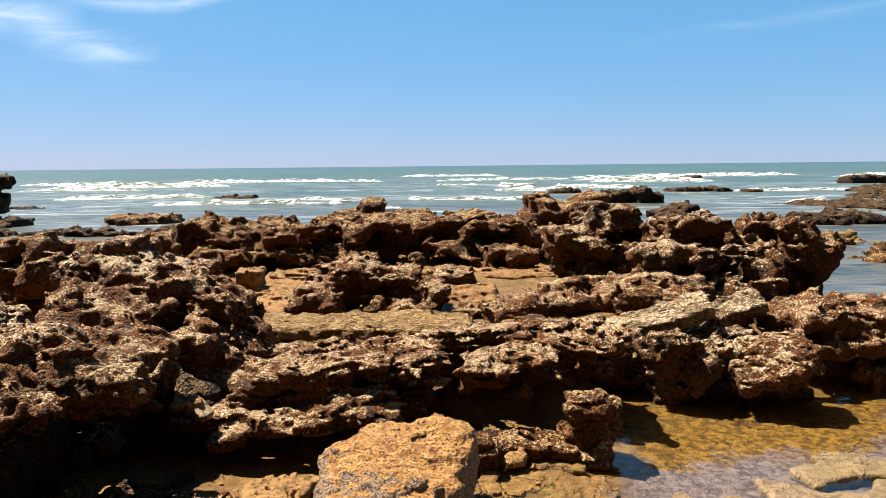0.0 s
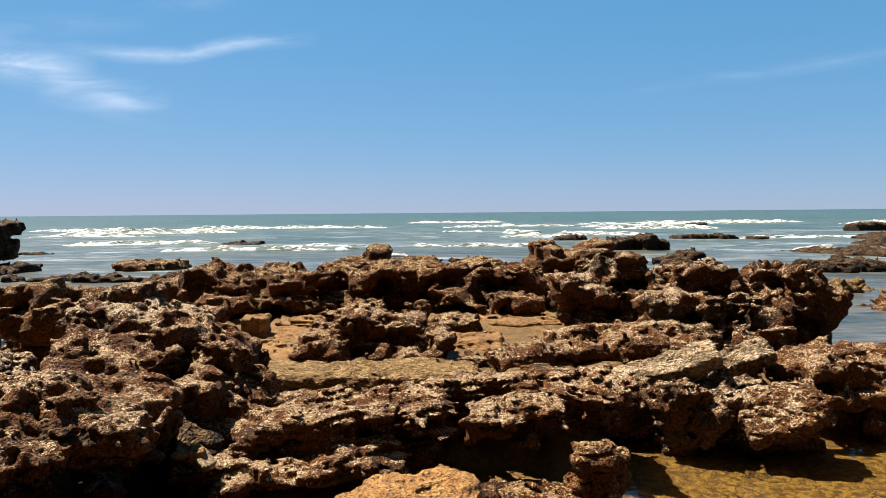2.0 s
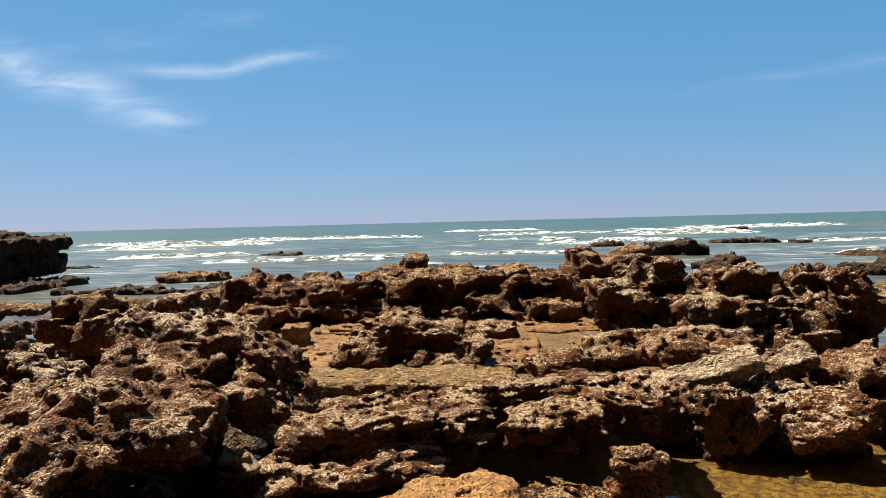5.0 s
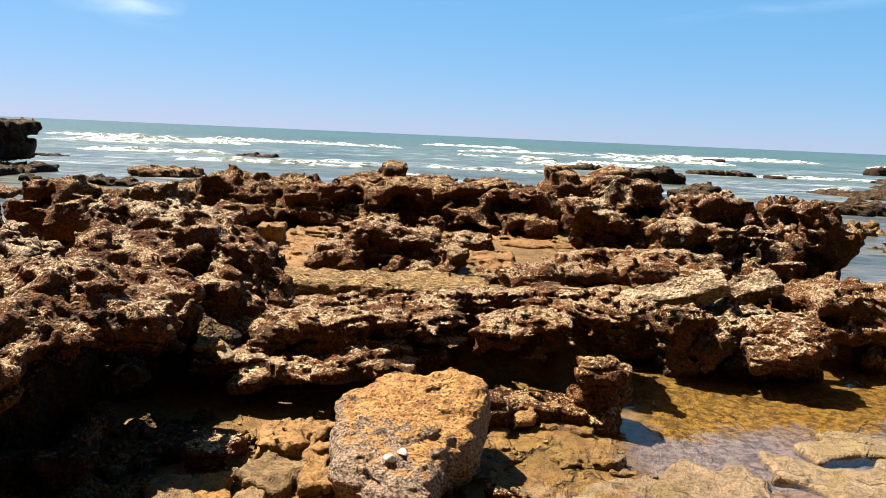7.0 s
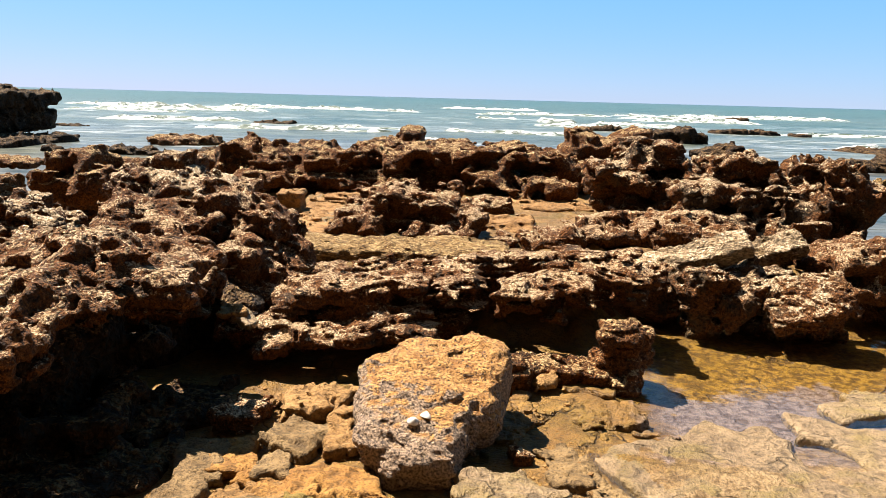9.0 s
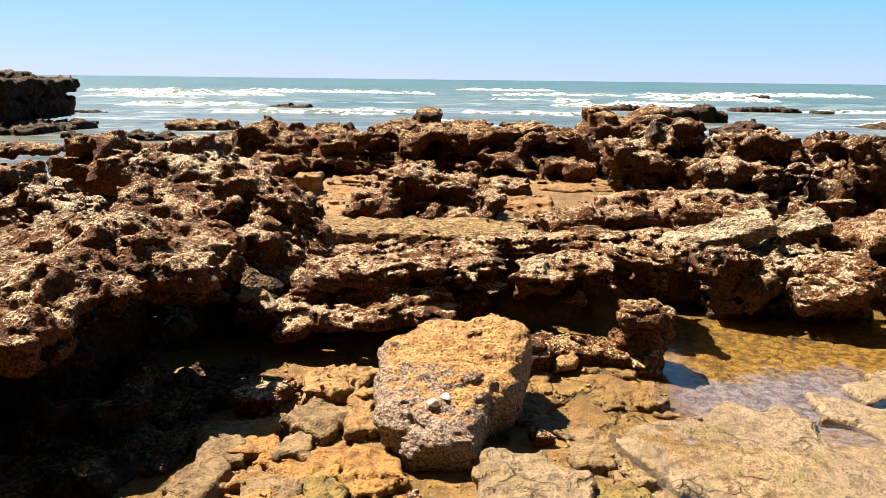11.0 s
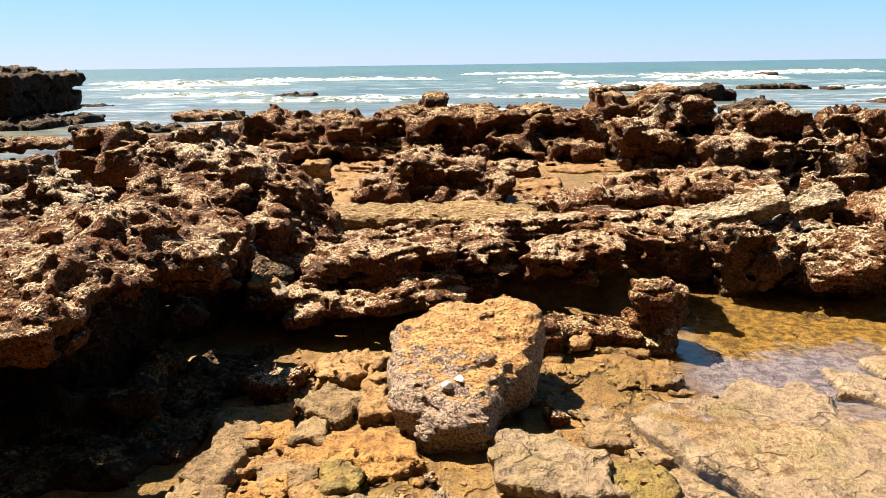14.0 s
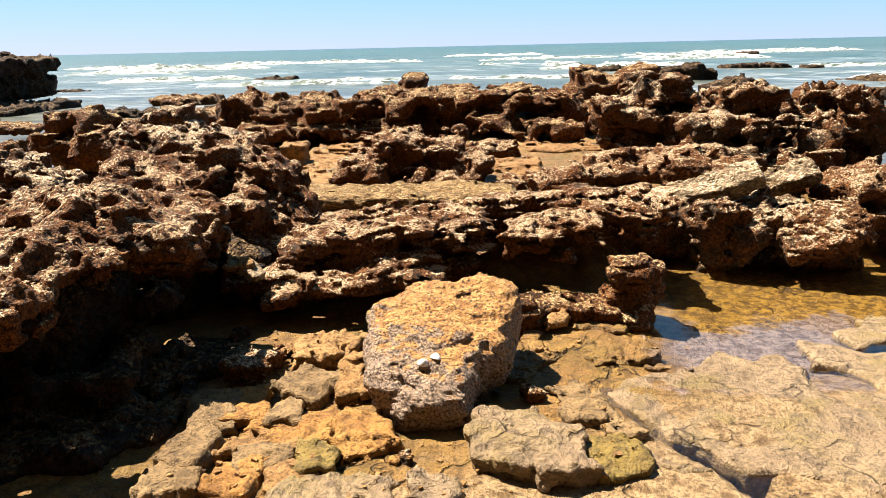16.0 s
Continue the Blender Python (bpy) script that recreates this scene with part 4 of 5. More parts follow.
# right-hand mass
rock_of_parts("domed_rock", "pale brown domed reef rock full of pits", [
    ("crown", [
        (1.94, 8.2, 1.03, 0.31, 0.5, 0.16),
        (1.58, 7.8, 0.85, 0.36, 0.5, 0.18),
    ]),
    ("shoulder", [
        (2.16, 8.0, 0.72, 0.32, 0.5, 0.32),
        (1.51, 7.4, 0.65, 0.28, 0.4, 0.1),
    ]),
    ("foot", [
        (1.85, 7.8, 0.43, 0.49, 0.5, 0.23),
        (2.1, 8.6, 0.52, 0.38, 0.5, 0.42),
    ]),
], 0.021, M_PALE, layer=0.12, terrace=0.03, lump=0.08, rough=0.032, pit=0.12, seed=153, cuts=[(2.0, 7.6, 0.9, 0.19, 0.4, 0.06), (1.39, 7.3, 0.64, 0.16, 0.35, 0.03), (2.1, 7.6, 0.75, 0.22, 0.35, 0.03)])
rock_of_parts("reef_mass", "broad pale brown reef mass with shaded clefts", [
    ("crown", [
        (2.88, 8.3, 0.91, 0.39, 0.5, 0.16),
        (2.3, 7.6, 0.65, 0.31, 0.4, 0.23),
        (2.85, 7.6, 0.68, 0.3, 0.5, 0.13),
    ]),
    ("shoulder", [
        (3.35, 8.0, 0.74, 0.28, 0.5, 0.19),
        (2.45, 7.2, 0.34, 0.37, 0.4, 0.24),
        (3.0, 7.2, 0.37, 0.23, 0.4, 0.27),
    ]),
    ("foot", [
        (3.24, 8.4, 0.39, 0.61, 0.5, 0.29),
    ]),
], 0.021, M_PALE, bed=(-0.1, 0.1, 1), layer=0.12, terrace=0.03, lump=0.08, rough=0.032, pit=0.12, seed=55, cuts=[(2.22, 7.8, 0.94, 0.2, 0.4, 0.07), (2.6, 7.2, 0.6, 0.16, 0.3, 0.03), (3.08, 7.3, 0.55, 0.18, 0.3, 0.03), (3.03, 7.6, 0.76, 0.11, 0.3, 0.04)])
rock_of_parts("reef_mass", "high dark-sided reef rock beside the water channel", [
    ("crown", [
        (3.70, 8.0, 0.88, 0.36, 0.5, 0.18, 0, 0, -6),
        (3.98, 7.9, 0.72, 0.30, 0.5, 0.20, 0, 0, -22),
    ]),
    ("shoulder", [
        (3.40, 7.6, 0.64, 0.28, 0.4, 0.18),
        (3.74, 7.95, 0.48, 0.42, 0.45, 0.34),
        (4.10, 8.3, 0.31, 0.26, 0.4, 0.31),
    ]),
    ("foot", [
        (3.49, 7.4, 0.34, 0.26, 0.3, 0.24),
        (3.85, 7.8, 0.12, 0.40, 0.4, 0.20),
    ]),
], 0.021, M_PALE, layer=0.12, terrace=0.025, lump=0.07, rough=0.034, pit=0.10, seed=58, cuts=[(3.49, 7.7, 0.87, 0.16, 0.3, 0.04), (3.80, 7.35, 0.45, 0.22, 0.25, 0.16)])
rock("shelf_rock", "flat brown rock shelf jutting over a dark hollow", [
    (1.58, 6.7, 0.47, 0.55, 0.4, 0.10, 0, 4, 6),
    (2.14, 6.8, 0.43, 0.34, 0.4, 0.11, 0, 0, -4),
    (2.1, 7.2, 0.55, 0.29, 0.4, 0.08, 0, 0, 0),
    (2.41, 7.7, 0.17, 0.51, 0.4, 0.07),
], 0.022, M_LEDGE, bed=(-0.1, 0.1, 1), layer=0.07, terrace=0.03, lump=0.06, rough=0.03, seed=61, cuts=[(1.60, 6.5, 0.29, 0.50, 0.4, 0.06)])
rock("shelf_rock", "low brown ridge of rock beside the tan floor", [
    (0.89, 6.9, 0.32, 0.24, 0.3, 0.12),
    (0.98, 6.4, 0.4, 0.14, 0.2, 0.08, 0, 0, -25),
    (1.07, 6.2, 0.34, 0.17, 0.2, 0.05, 0, 0, -20),
], 0.02, M_LEDGE, lump=0.04, terrace=0.02, seed=63)
# low rocks filling the middle ground
rock("low_reef", "low yellow-brown rock bed behind the ledge", [
    (-0.81, 5.7, 0.33, 0.49, 0.35, 0.13),
], 0.018, M_YELLOW, heave=0.03, layer=0.05, terrace=0.02, lump=0.03, rough=0.012, pit=0.0, seed=64)
rock("low_reef", "low yellow-brown rock bed behind the ledge", [
    (-0.01, 5.75, 0.33, 0.41, 0.35, 0.13, 0, 0, -2),
], 0.018, M_YELLOW, heave=0.03, layer=0.05, terrace=0.02, lump=0.03, rough=0.012, pit=0.0, seed=71)
rock("low_reef", "low yellow-brown rock bed behind the ledge", [
    (-1.29, 5.9, 0.32, 0.18, 0.3, 0.12),
], 0.018, M_YELLOW, heave=0.03, layer=0.05, terrace=0.02, lump=0.03, rough=0.012, pit=0.0, seed=78)
rock("low_reef", "flat tan rock bed among the reef rocks", [
    (0.37, 7.2, 0.26, 0.31, 0.35, 0.16, 0, 6, 0),
], 0.02, M_TANBED, heave=0.02, layer=0.07, terrace=0.03, lump=0.03, rough=0.016, pit=0.0, worn=0.4, seed=65)
rock("low_reef", "flat tan rock bed among the reef rocks", [
    (0.94, 8.9, 0.25, 0.44, 0.5, 0.15, 12, 0, 0),
], 0.02, M_TANBED, heave=0.02, layer=0.07, terrace=0.03, lump=0.03, rough=0.016, pit=0.0, worn=0.4, seed=72)
rock("low_reef", "broken brown rock between the tan beds", [
    (0.67, 6.3, 0.33, 0.24, 0.2, 0.13),
], 0.018, M_LEDGE, layer=0.06, terrace=0.03, lump=0.06, rough=0.03, seed=66)
rock("low_reef", "broken brown rock between the tan beds", [
    (0.28, 6.4, 0.31, 0.15, 0.15, 0.11),
], 0.018, M_LEDGE, layer=0.06, terrace=0.03, lump=0.06, rough=0.03, seed=73)
rock("low_reef", "broken brown rock between the tan beds", [
    (0.23, 8.2, 0.35, 0.25, 0.3, 0.15),
], 0.018, M_LEDGE, layer=0.06, terrace=0.03, lump=0.06, rough=0.03, seed=80)
rock("low_reef", "broken brown rock between the tan beds", [
    (0.56, 7.9, 0.31, 0.21, 0.2, 0.11),
], 0.018, M_LEDGE, layer=0.06, terrace=0.03, lump=0.06, rough=0.03, seed=87)
rock("low_reef", "broken brown rock between the tan beds", [
    (0.74, 6.6, 0.35, 0.1, 0.15, 0.15, 0, 0, 30),
], 0.018, M_LEDGE, layer=0.06, terrace=0.03, lump=0.06, rough=0.03, seed=94)
rock("low_reef", "tan rock beds stepping up beside the dark wall", [
    (-1.7, 8.0, 0.23, 0.28, 0.5, 0.13),
], 0.02, M_TANBED, heave=0.02, layer=0.05, terrace=0.035, lump=0.035, rough=0.018, pit=0.0, worn=0.4, seed=67)
rock("low_reef", "tan rock beds stepping up beside the dark wall", [
    (-1.52, 6.9, 0.25, 0.2, 0.7, 0.15),
], 0.02, M_TANBED, heave=0.02, layer=0.05, terrace=0.035, lump=0.035, rough=0.018, pit=0.0, worn=0.4, seed=74)
rock("low_reef", "tan rock beds stepping up beside the dark wall", [
    (-1.67, 8.9, 0.26, 0.36, 0.3, 0.16),
], 0.02, M_TANBED, heave=0.02, layer=0.05, terrace=0.035, lump=0.035, rough=0.018, pit=0.0, worn=0.4, seed=81)
rock("yellow_stone", "yellow angular stone lying on the tan bed", [
    (-2.01, 7.9, 0.43, 0.15, 0.16, 0.12),
], 0.016, M_TAN, heave=0.02, layer=0.08, terrace=0.01, lump=0.03, rough=0.012, pit=0.0, worn=0.3, seed=68)
# rocks out in the water
rock_of_parts("coastal_outcrop", "tall dark layered outcrop standing in the shallows", [
    ("crown", [
        (-17.0, 22.0, 1.2, 2.81, 2.0, 0.3),
        (-17.0, 22.0, 0.58, 2.72, 2.0, 0.38),
    ]),
    ("shoulder", [
        (-17.6, 22.0, 1.55, 2.0, 1.5, 0.17),
        (-16.0, 21.0, -0.03, 3.08, 2.0, 0.27),
    ]),
], 0.08, M_FAR, layer=0.3, terrace=0.07, lump=0.16, rough=0.06, pit=0.08, worn=0.3, heave=0.10, seed=75)
rock("sea_rock", "flat brown rock awash in the shallows", [
    (-10.27, 22.94, -0.04, 0.33, 0.66, 0.31, 0, 0, -6),
    (-9.77, 22.87, -0.09, 0.29, 1.0, 0.26, 0, 0, -6),
    (-9.34, 23.02, -0.04, 0.33, 0.71, 0.31),
    (-8.96, 23.27, -0.06, 0.43, 0.61, 0.29, 0, 0, 5),
], 0.06, M_DARK, layer=0.25, terrace=0.06, lump=0.09, rough=0.05, pit=0.1, heave=0.12, seed=119)
rock("sea_rock", "dark wet rock breaking the surf", [
    (7.42, 32.89, -0.02, 0.53, 0.85, 0.5, 0, 0, 5),
    (8.08, 33.1, 0.08, 0.38, 0.8, 0.44),
    (8.62, 32.87, 0.1, 0.41, 0.98, 0.53, 0, 0, 5),
    (9.29, 33.12, -0.1, 0.36, 0.72, 0.49),
], 0.07, M_FAR, layer=0.25, terrace=0.06, lump=0.09, rough=0.05, pit=0.1, heave=0.12, seed=120)
rock("sea_rock", "low dark rock awash in the surf", [
    (-13.58, 42.96, -0.22, 0.57, 0.66, 0.26, 0, 0, 5),
    (-12.87, 43.18, -0.16, 0.53, 0.63, 0.28, 0, 0, 9),
    (-12.06, 43.02, -0.2, 0.63, 0.79, 0.27, 0, 0, 5),
], 0.09, M_FAR, layer=0.25, terrace=0.06, lump=0.09, rough=0.05, pit=0.1, heave=0.12, seed=121)
rock("sea_rock", "low dark rock awash in the surf", [
    (23.1, 74.69, 0.01, 0.5, 1.16, 0.36, 0, 0, 9),
    (23.93, 74.9, 0.06, 0.54, 1.08, 0.41, 0, 0, 5),
    (24.7, 74.87, 0.05, 0.63, 1.12, 0.4),
], 0.12, M_FAR, layer=0.25, terrace=0.06, lump=0.09, rough=0.05, pit=0.1, heave=0.12, seed=122)
rock("sea_rock", "low wet reef platform in the water", [
    (14.23, 46.26, -0.2, 0.64, 0.78, 0.33),
    (15.03, 45.9, -0.16, 0.63, 0.76, 0.38, 0, 0, 5),
    (16.07, 46.33, -0.2, 0.78, 0.73, 0.38, 0, 0, 5),
    (16.9, 46.11, -0.2, 0.64, 1.13, 0.37, 0, 0, -6),
], 0.09, M_FAR, layer=0.25, terrace=0.06, lump=0.09, rough=0.05, pit=0.1, heave=0.12, seed=123)
rock("sea_rock", "low dark rock awash in the surf", [
    (6.44, 44.97, -0.05, 0.44, 0.65, 0.3, 0, 0, 9),
    (7.03, 44.8, -0.04, 0.5, 0.83, 0.31, 0, 0, 5),
    (7.72, 45.17, -0.06, 0.38, 0.75, 0.29, 0, 0, 5),
], 0.09, M_FAR, layer=0.25, terrace=0.06, lump=0.09, rough=0.05, pit=0.1, heave=0.12, seed=124)
rock("sea_rock", "low dark rock awash in the surf", [
    (18.24, 44.86, -0.2, 0.35, 0.77, 0.3, 0, 0, -6),
    (18.64, 44.79, -0.2, 0.27, 0.53, 0.32),
], 0.09, M_FAR, layer=0.25, terrace=0.06, lump=0.09, rough=0.05, pit=0.1, heave=0.12, seed=125)
rock("sea_rock", "thin dark reef edge at the waterline", [
    (-11.15, 19.02, -0.13, 0.71, 0.36, 0.22, 0, 0, -6),
    (-10.31, 19.08, -0.13, 0.56, 0.38, 0.22),
    (-9.36, 18.92, -0.11, 0.66, 0.38, 0.24, 0, 0, -6),
    (-8.56, 19.04, -0.12, 0.58, 0.39, 0.23),
    (-7.66, 18.93, -0.1, 0.65, 0.35, 0.25),
], 0.06, M_FAR, layer=0.25, terrace=0.06, lump=0.09, rough=0.05, pit=0.1, heave=0.12, seed=126)
rock("sea_rock", "low dark rock awash in the surf", [
    (-20.27, 32.91, -0.18, 0.57, 0.44, 0.17, 0, 0, 5),
    (-19.77, 33.18, -0.17, 0.52, 0.46, 0.18, 0, 0, -6),
    (-18.95, 32.9, -0.17, 0.5, 0.57, 0.18),
], 0.07, M_FAR, layer=0.25, terrace=0.06, lump=0.09, rough=0.05, pit=0.1, heave=0.12, seed=127)
# right of the channel
rock("shore_platform", "flat brown reef platform beyond the channel", [
    (14.4, 29.45, -0.2, 1.05, 2.14, 0.2, 0, 0, 9),
    (15.77, 29.28, -0.14, 1.14, 1.77, 0.21, 0, 0, 9),
    (16.69, 28.36, -0.17, 1.31, 2.47, 0.28),
    (18.15, 28.44, -0.17, 0.87, 2.47, 0.18, 0, 0, -6),
    (19.9, 28.95, -0.16, 1.29, 1.97, 0.19, 0, 0, 9),
], 0.1, M_FAR, layer=0.25, terrace=0.06, lump=0.09, rough=0.05, pit=0.1, heave=0.12, seed=129)
rock("shore_platform", "dark wet rock ledge beside the channel", [
    (10.44, 20.7, -0.1, 0.5, 0.97, 0.34, 0, 0, -6),
    (11.1, 20.94, -0.03, 0.44, 0.91, 0.32, 0, 0, 9),
    (11.69, 21.03, -0.08, 0.49, 0.95, 0.35),
    (12.33, 21.19, -0.09, 0.36, 0.82, 0.26, 0, 0, 9),
], 0.06, M_FAR, layer=0.25, terrace=0.06, lump=0.09, rough=0.05, pit=0.1, heave=0.12, seed=130)
rock("sea_rock", "dark wet rock standing in the surf", [
    (33.6, 61.62, 0.0, 0.8, 1.32, 0.47, 0, 0, -6),
    (34.87, 62.33, 0.06, 0.68, 1.26, 0.56),
    (35.76, 62.34, 0.02, 0.54, 1.44, 0.54, 0, 0, 5),
], 0.13, M_FAR, layer=0.25, terrace=0.06, lump=0.09, rough=0.05, pit=0.1, heave=0.12, seed=131)
rock("sea_rock", "tall dark rock at the shore", [
    (25.08, 42.25, -0.12, 1.23, 2.45, 0.38, 0, 0, 9),
    (26.81, 42.8, -0.15, 0.94, 2.71, 0.32, 0, 0, 9),
    (27.86, 42.31, 0.1, 0.87, 2.55, 0.63, 0, 0, 5),
    (30.17, 43.64, 0.0, 1.11, 2.73, 0.47, 0, 0, -6),
], 0.12, M_FAR, layer=0.25, terrace=0.06, lump=0.09, rough=0.05, pit=0.1, heave=0.12, seed=132)
rock("sea_rock", "low dark rock at the shore", [
    (20.73, 36.16, -0.15, 1.16, 1.94, 0.2, 0, 0, 9),
    (21.8, 35.6, -0.12, 1.04, 1.9, 0.22),
    (23.31, 35.79, -0.04, 1.18, 1.89, 0.31, 0, 0, 5),
    (25.02, 36.25, -0.16, 1.11, 1.2, 0.19, 0, 0, 5),
], 0.1, M_FAR, layer=0.25, terrace=0.06, lump=0.09, rough=0.05, pit=0.1, heave=0.12, seed=133)
rock("sea_rock", "olive-topped rock lying in the channel", [
    (8.32, 15.6, -0.09, 0.2, 0.5, 0.26, 0, 0, -6),
    (8.56, 15.47, -0.07, 0.24, 0.43, 0.28),
    (8.92, 15.55, -0.16, 0.27, 0.52, 0.19, 0, 0, 5),
], 0.05, M_YELLOW, layer=0.25, terrace=0.06, lump=0.14, rough=0.06, pit=0.1, seed=134)
rock("sea_rock", "dark brown rock beside the channel", [
    (7.71, 12.92, -0.15, 0.43, 0.58, 0.2, 0, 0, 9),
    (8.08, 12.65, -0.08, 0.43, 0.64, 0.27, 0, 0, 5),
    (8.66, 12.73, -0.04, 0.5, 0.54, 0.31),
    (9.18, 12.71, -0.11, 0.44, 0.68, 0.24),
], 0.045, M_DARK, layer=0.25, terrace=0.06, lump=0.14, rough=0.06, pit=0.1, seed=135)
rock("sea_rock", "dark brown reef rock above the channel", [
    (4.96, 8.33, -0.04, 0.31, 0.25, 0.31, 0, 0, 9),
    (5.31, 8.26, -0.09, 0.32, 0.3, 0.26),
    (5.63, 8.19, 0.01, 0.27, 0.24, 0.36, 0, 0, -6),
    (6.18, 8.41, -0.1, 0.34, 0.27, 0.25, 0, 0, 9),
], 0.03, M_LEDGE, layer=0.1, terrace=0.04, lump=0.08, rough=0.06, pit=0.1, seed=136)
rock("sea_rock", "rough brown rock ledge beside the shallow pool", [
    (3.95, 6.5, -0.12, 0.25, 0.39, 0.23, 0, 0, -6),
    (4.37, 6.69, -0.07, 0.21, 0.28, 0.28, 0, 0, 5),
    (4.64, 6.65, -0.01, 0.28, 0.38, 0.34),
    (4.89, 6.55, -0.08, 0.28, 0.28, 0.27, 0, 0, 5),
], 0.024, M_LEDGE, layer=0.1, terrace=0.04, lump=0.08, rough=0.06, pit=0.1, seed=137)
rock("sea_rock", "rough brown rock beside the shallow pool", [
    (3.45, 5.49, -0.1, 0.27, 0.28, 0.25, 0, 0, 9),
    (3.76, 5.47, -0.03, 0.31, 0.23, 0.32, 0, 0, -6),
    (4.12, 5.49, -0.14, 0.23, 0.25, 0.21, 0, 0, 5),
], 0.02, M_LEDGE, layer=0.1, terrace=0.03, lump=0.07, rough=0.06, pit=0.1, seed=138)


# ---- shells, surf and high cloud ----
def surface_at(x, y, down_from=1.0):
    hit, spot, *_ = scene.ray_cast(bpy.context.evaluated_depsgraph_get(), (x, y, down_from), (0, 0, -1))
    return spot.z if hit else 0.0


def shell(at, size, turn):
    """A bleached limpet: a low ribbed cone with a rim."""
    bm = bmesh.new()
    rings = [(1.0, 0.0), (0.97, 0.12), (0.78, 0.42), (0.5, 0.7), (0.22, 0.9)]
    rows = []
    for r, z in rings:
        rows.append([bm.verts.new((size * r * (1.15 + 0.05 * (k % 2)) * math.cos(k * math.pi / 12), size * r * (0.9 + 0.05 * (k % 2)) * math.sin(k * math.pi / 12), size * z)) for k in range(24)])
    tip = bm.verts.new((size * 0.06, 0, size))
    for a, b in zip(rows, rows[1:]):
        for k in range(24):
            bm.faces.new((a[k], a[(k + 1) % 24], b[(k + 1) % 24], b[k]))
    for k in range(24):
        bm.faces.new((rows[-1][k], rows[-1][(k + 1) % 24], tip))
    bm.faces.new(rows[0][::-1])
    me = bpy.data.meshes.new("shell")
    bm.to_mesh(me)
    bm.free()
    for face in me.polygons:
        face.use_smooth = True
    me.materials.append(M_SHELL)
    ob = new("shell", me)
    ob.matrix_world = pose(at[0], at[1], surface_at(*at) - 0.004, 20, 8, math.degrees(turn))
    return tagged(ob, "bleached white limpet shell on the boulder", "shell", "shells on the boulder")


def breaker(x0, x1, y, tall, deep, seed, bend=0.0):
    """A line of breaking surf: a torn white crest with a foot of foam in front."""
    n, m = int(abs(x1 - x0) / 0.12) + 8, 40
    u, v = np.meshgrid(np.linspace(0, 1, n), np.linspace(-1, 1, m), indexing="ij")
    x = x0 + (x1 - x0) * u
    p = np.stack([x.ravel() / 1.2, v.ravel() * 1.8, 0 * u.ravel() + seed], 1).astype(np.float32)
    n1, n2 = grid_noise(p / 1.9, seed).reshape(u.shape), grid_noise(p / 0.45, seed + 1).reshape(u.shape)
    ends = np.clip(np.minimum(u, 1 - u) * 6, 0, 1) ** 0.7
    crest = np.exp(-((v - 0.35) / 0.30) ** 2) + 0.35 * np.exp(-((v + 0.3) / 0.4) ** 2)
    torn = np.clip((grid_noise(p / np.float32((0.9, 0.35, 1)), seed + 3).reshape(u.shape) - 0.22) * 4, 0, 1)
    z = -0.16 + ends * (0.5 * tall * crest * (0.55 + 0.6 * n1) + 0.22 * tall * (n2 - 0.4) * crest + 0.20 * (1 - np.abs(v)) * torn * n2)
    yy = y + deep * v + bend * np.sin(u * 5 + seed) + 1.2 * (grid_noise(np.stack([x.ravel() / 3.0, 0 * x.ravel(), 0 * x.ravel()], 1).astype(np.float32), seed + 2).reshape(u.shape) - 0.5)
    verts = np.stack([x.ravel(), yy.ravel(), z.ravel()], 1)
    i = np.arange((n - 1) * m).reshape(n - 1, m)[:, :-1].ravel()
    ob = new("breaking_wave", mesh_from("breaking_wave", verts, np.stack([i, i + m, i + m + 1, i + 1], 1), M_FOAM))
    return tagged(ob, "white breaking wave on the green sea", "wave", "lines of surf")


breaker(-38, -20, 68, 1.0, 1.5, 3)
breaker(-33, -12, 86, 0.8, 1.6, 5)
breaker(-14.5, -3.5, 34, 0.45, 1.0, 7, 0.5)
breaker(-3.2, 4.6, 36, 0.5, 1.0, 9, 0.5)
breaker(13.5, 26, 72, 0.9, 1.6, 11)
breaker(3.5, 7, 58, 0.7, 1.0, 13)
breaker(22, 48, 100, 0.9, 2.0, 15)
breaker(-24, -14, 44, 0.4, 1.0, 17, 0.6)
breaker(17, 30, 46, 0.35, 1.0, 19, 0.6)
breaker(-9, 9, 120, 0.7, 2.0, 21)
breaker(45, 75, 88, 0.8, 2.0, 23)
caps = random.Random(12)
for _ in range(16):
    away = caps.uniform(20, 95)
    side = caps.uniform(-0.62, 0.62) * away
    wide = caps.uniform(0.03, 0.10) * away
    breaker(side - wide, side + wide, away, 0.004 * away + 0.22, 0.012 * away + 0.2, 40 + caps.randrange(50), 0.2)


def cirrus(spine, wide, mat=M_CIRRUS):
    """A ribbon of thin cloud along a few far points."""
    pts = np.array(spine, float)
    t = np.linspace(0, len(pts) - 1, 24)
    line = np.stack([np.interp(t, range(len(pts)), pts[:, n]) for n in range(3)], 1)
    ahead = np.gradient(line, axis=0)
    side = np.cross(ahead, (0, 1, 0))
    side /= np.linalg.norm(side, axis=1)[:, None]
    verts = np.concatenate([line + side * wide, line - side * wide])
    i = np.arange(23)
    me = mesh_from("cirrus_cloud", verts, np.stack([i, i + 1, i + 25, i + 24], 1), mat)
    uv = me.uv_layers.new(name="uv")
    for loop in me.loops:
        k = loop.vertex_index
        uv.data[loop.index].uv = ((k % 24) / 23, float(k < 24))
    ob = new("backdrop", me)
    ob.visible_shadow = False
    return tagged(ob, "thin white wisp of high cloud", "cloud", kind="structure")


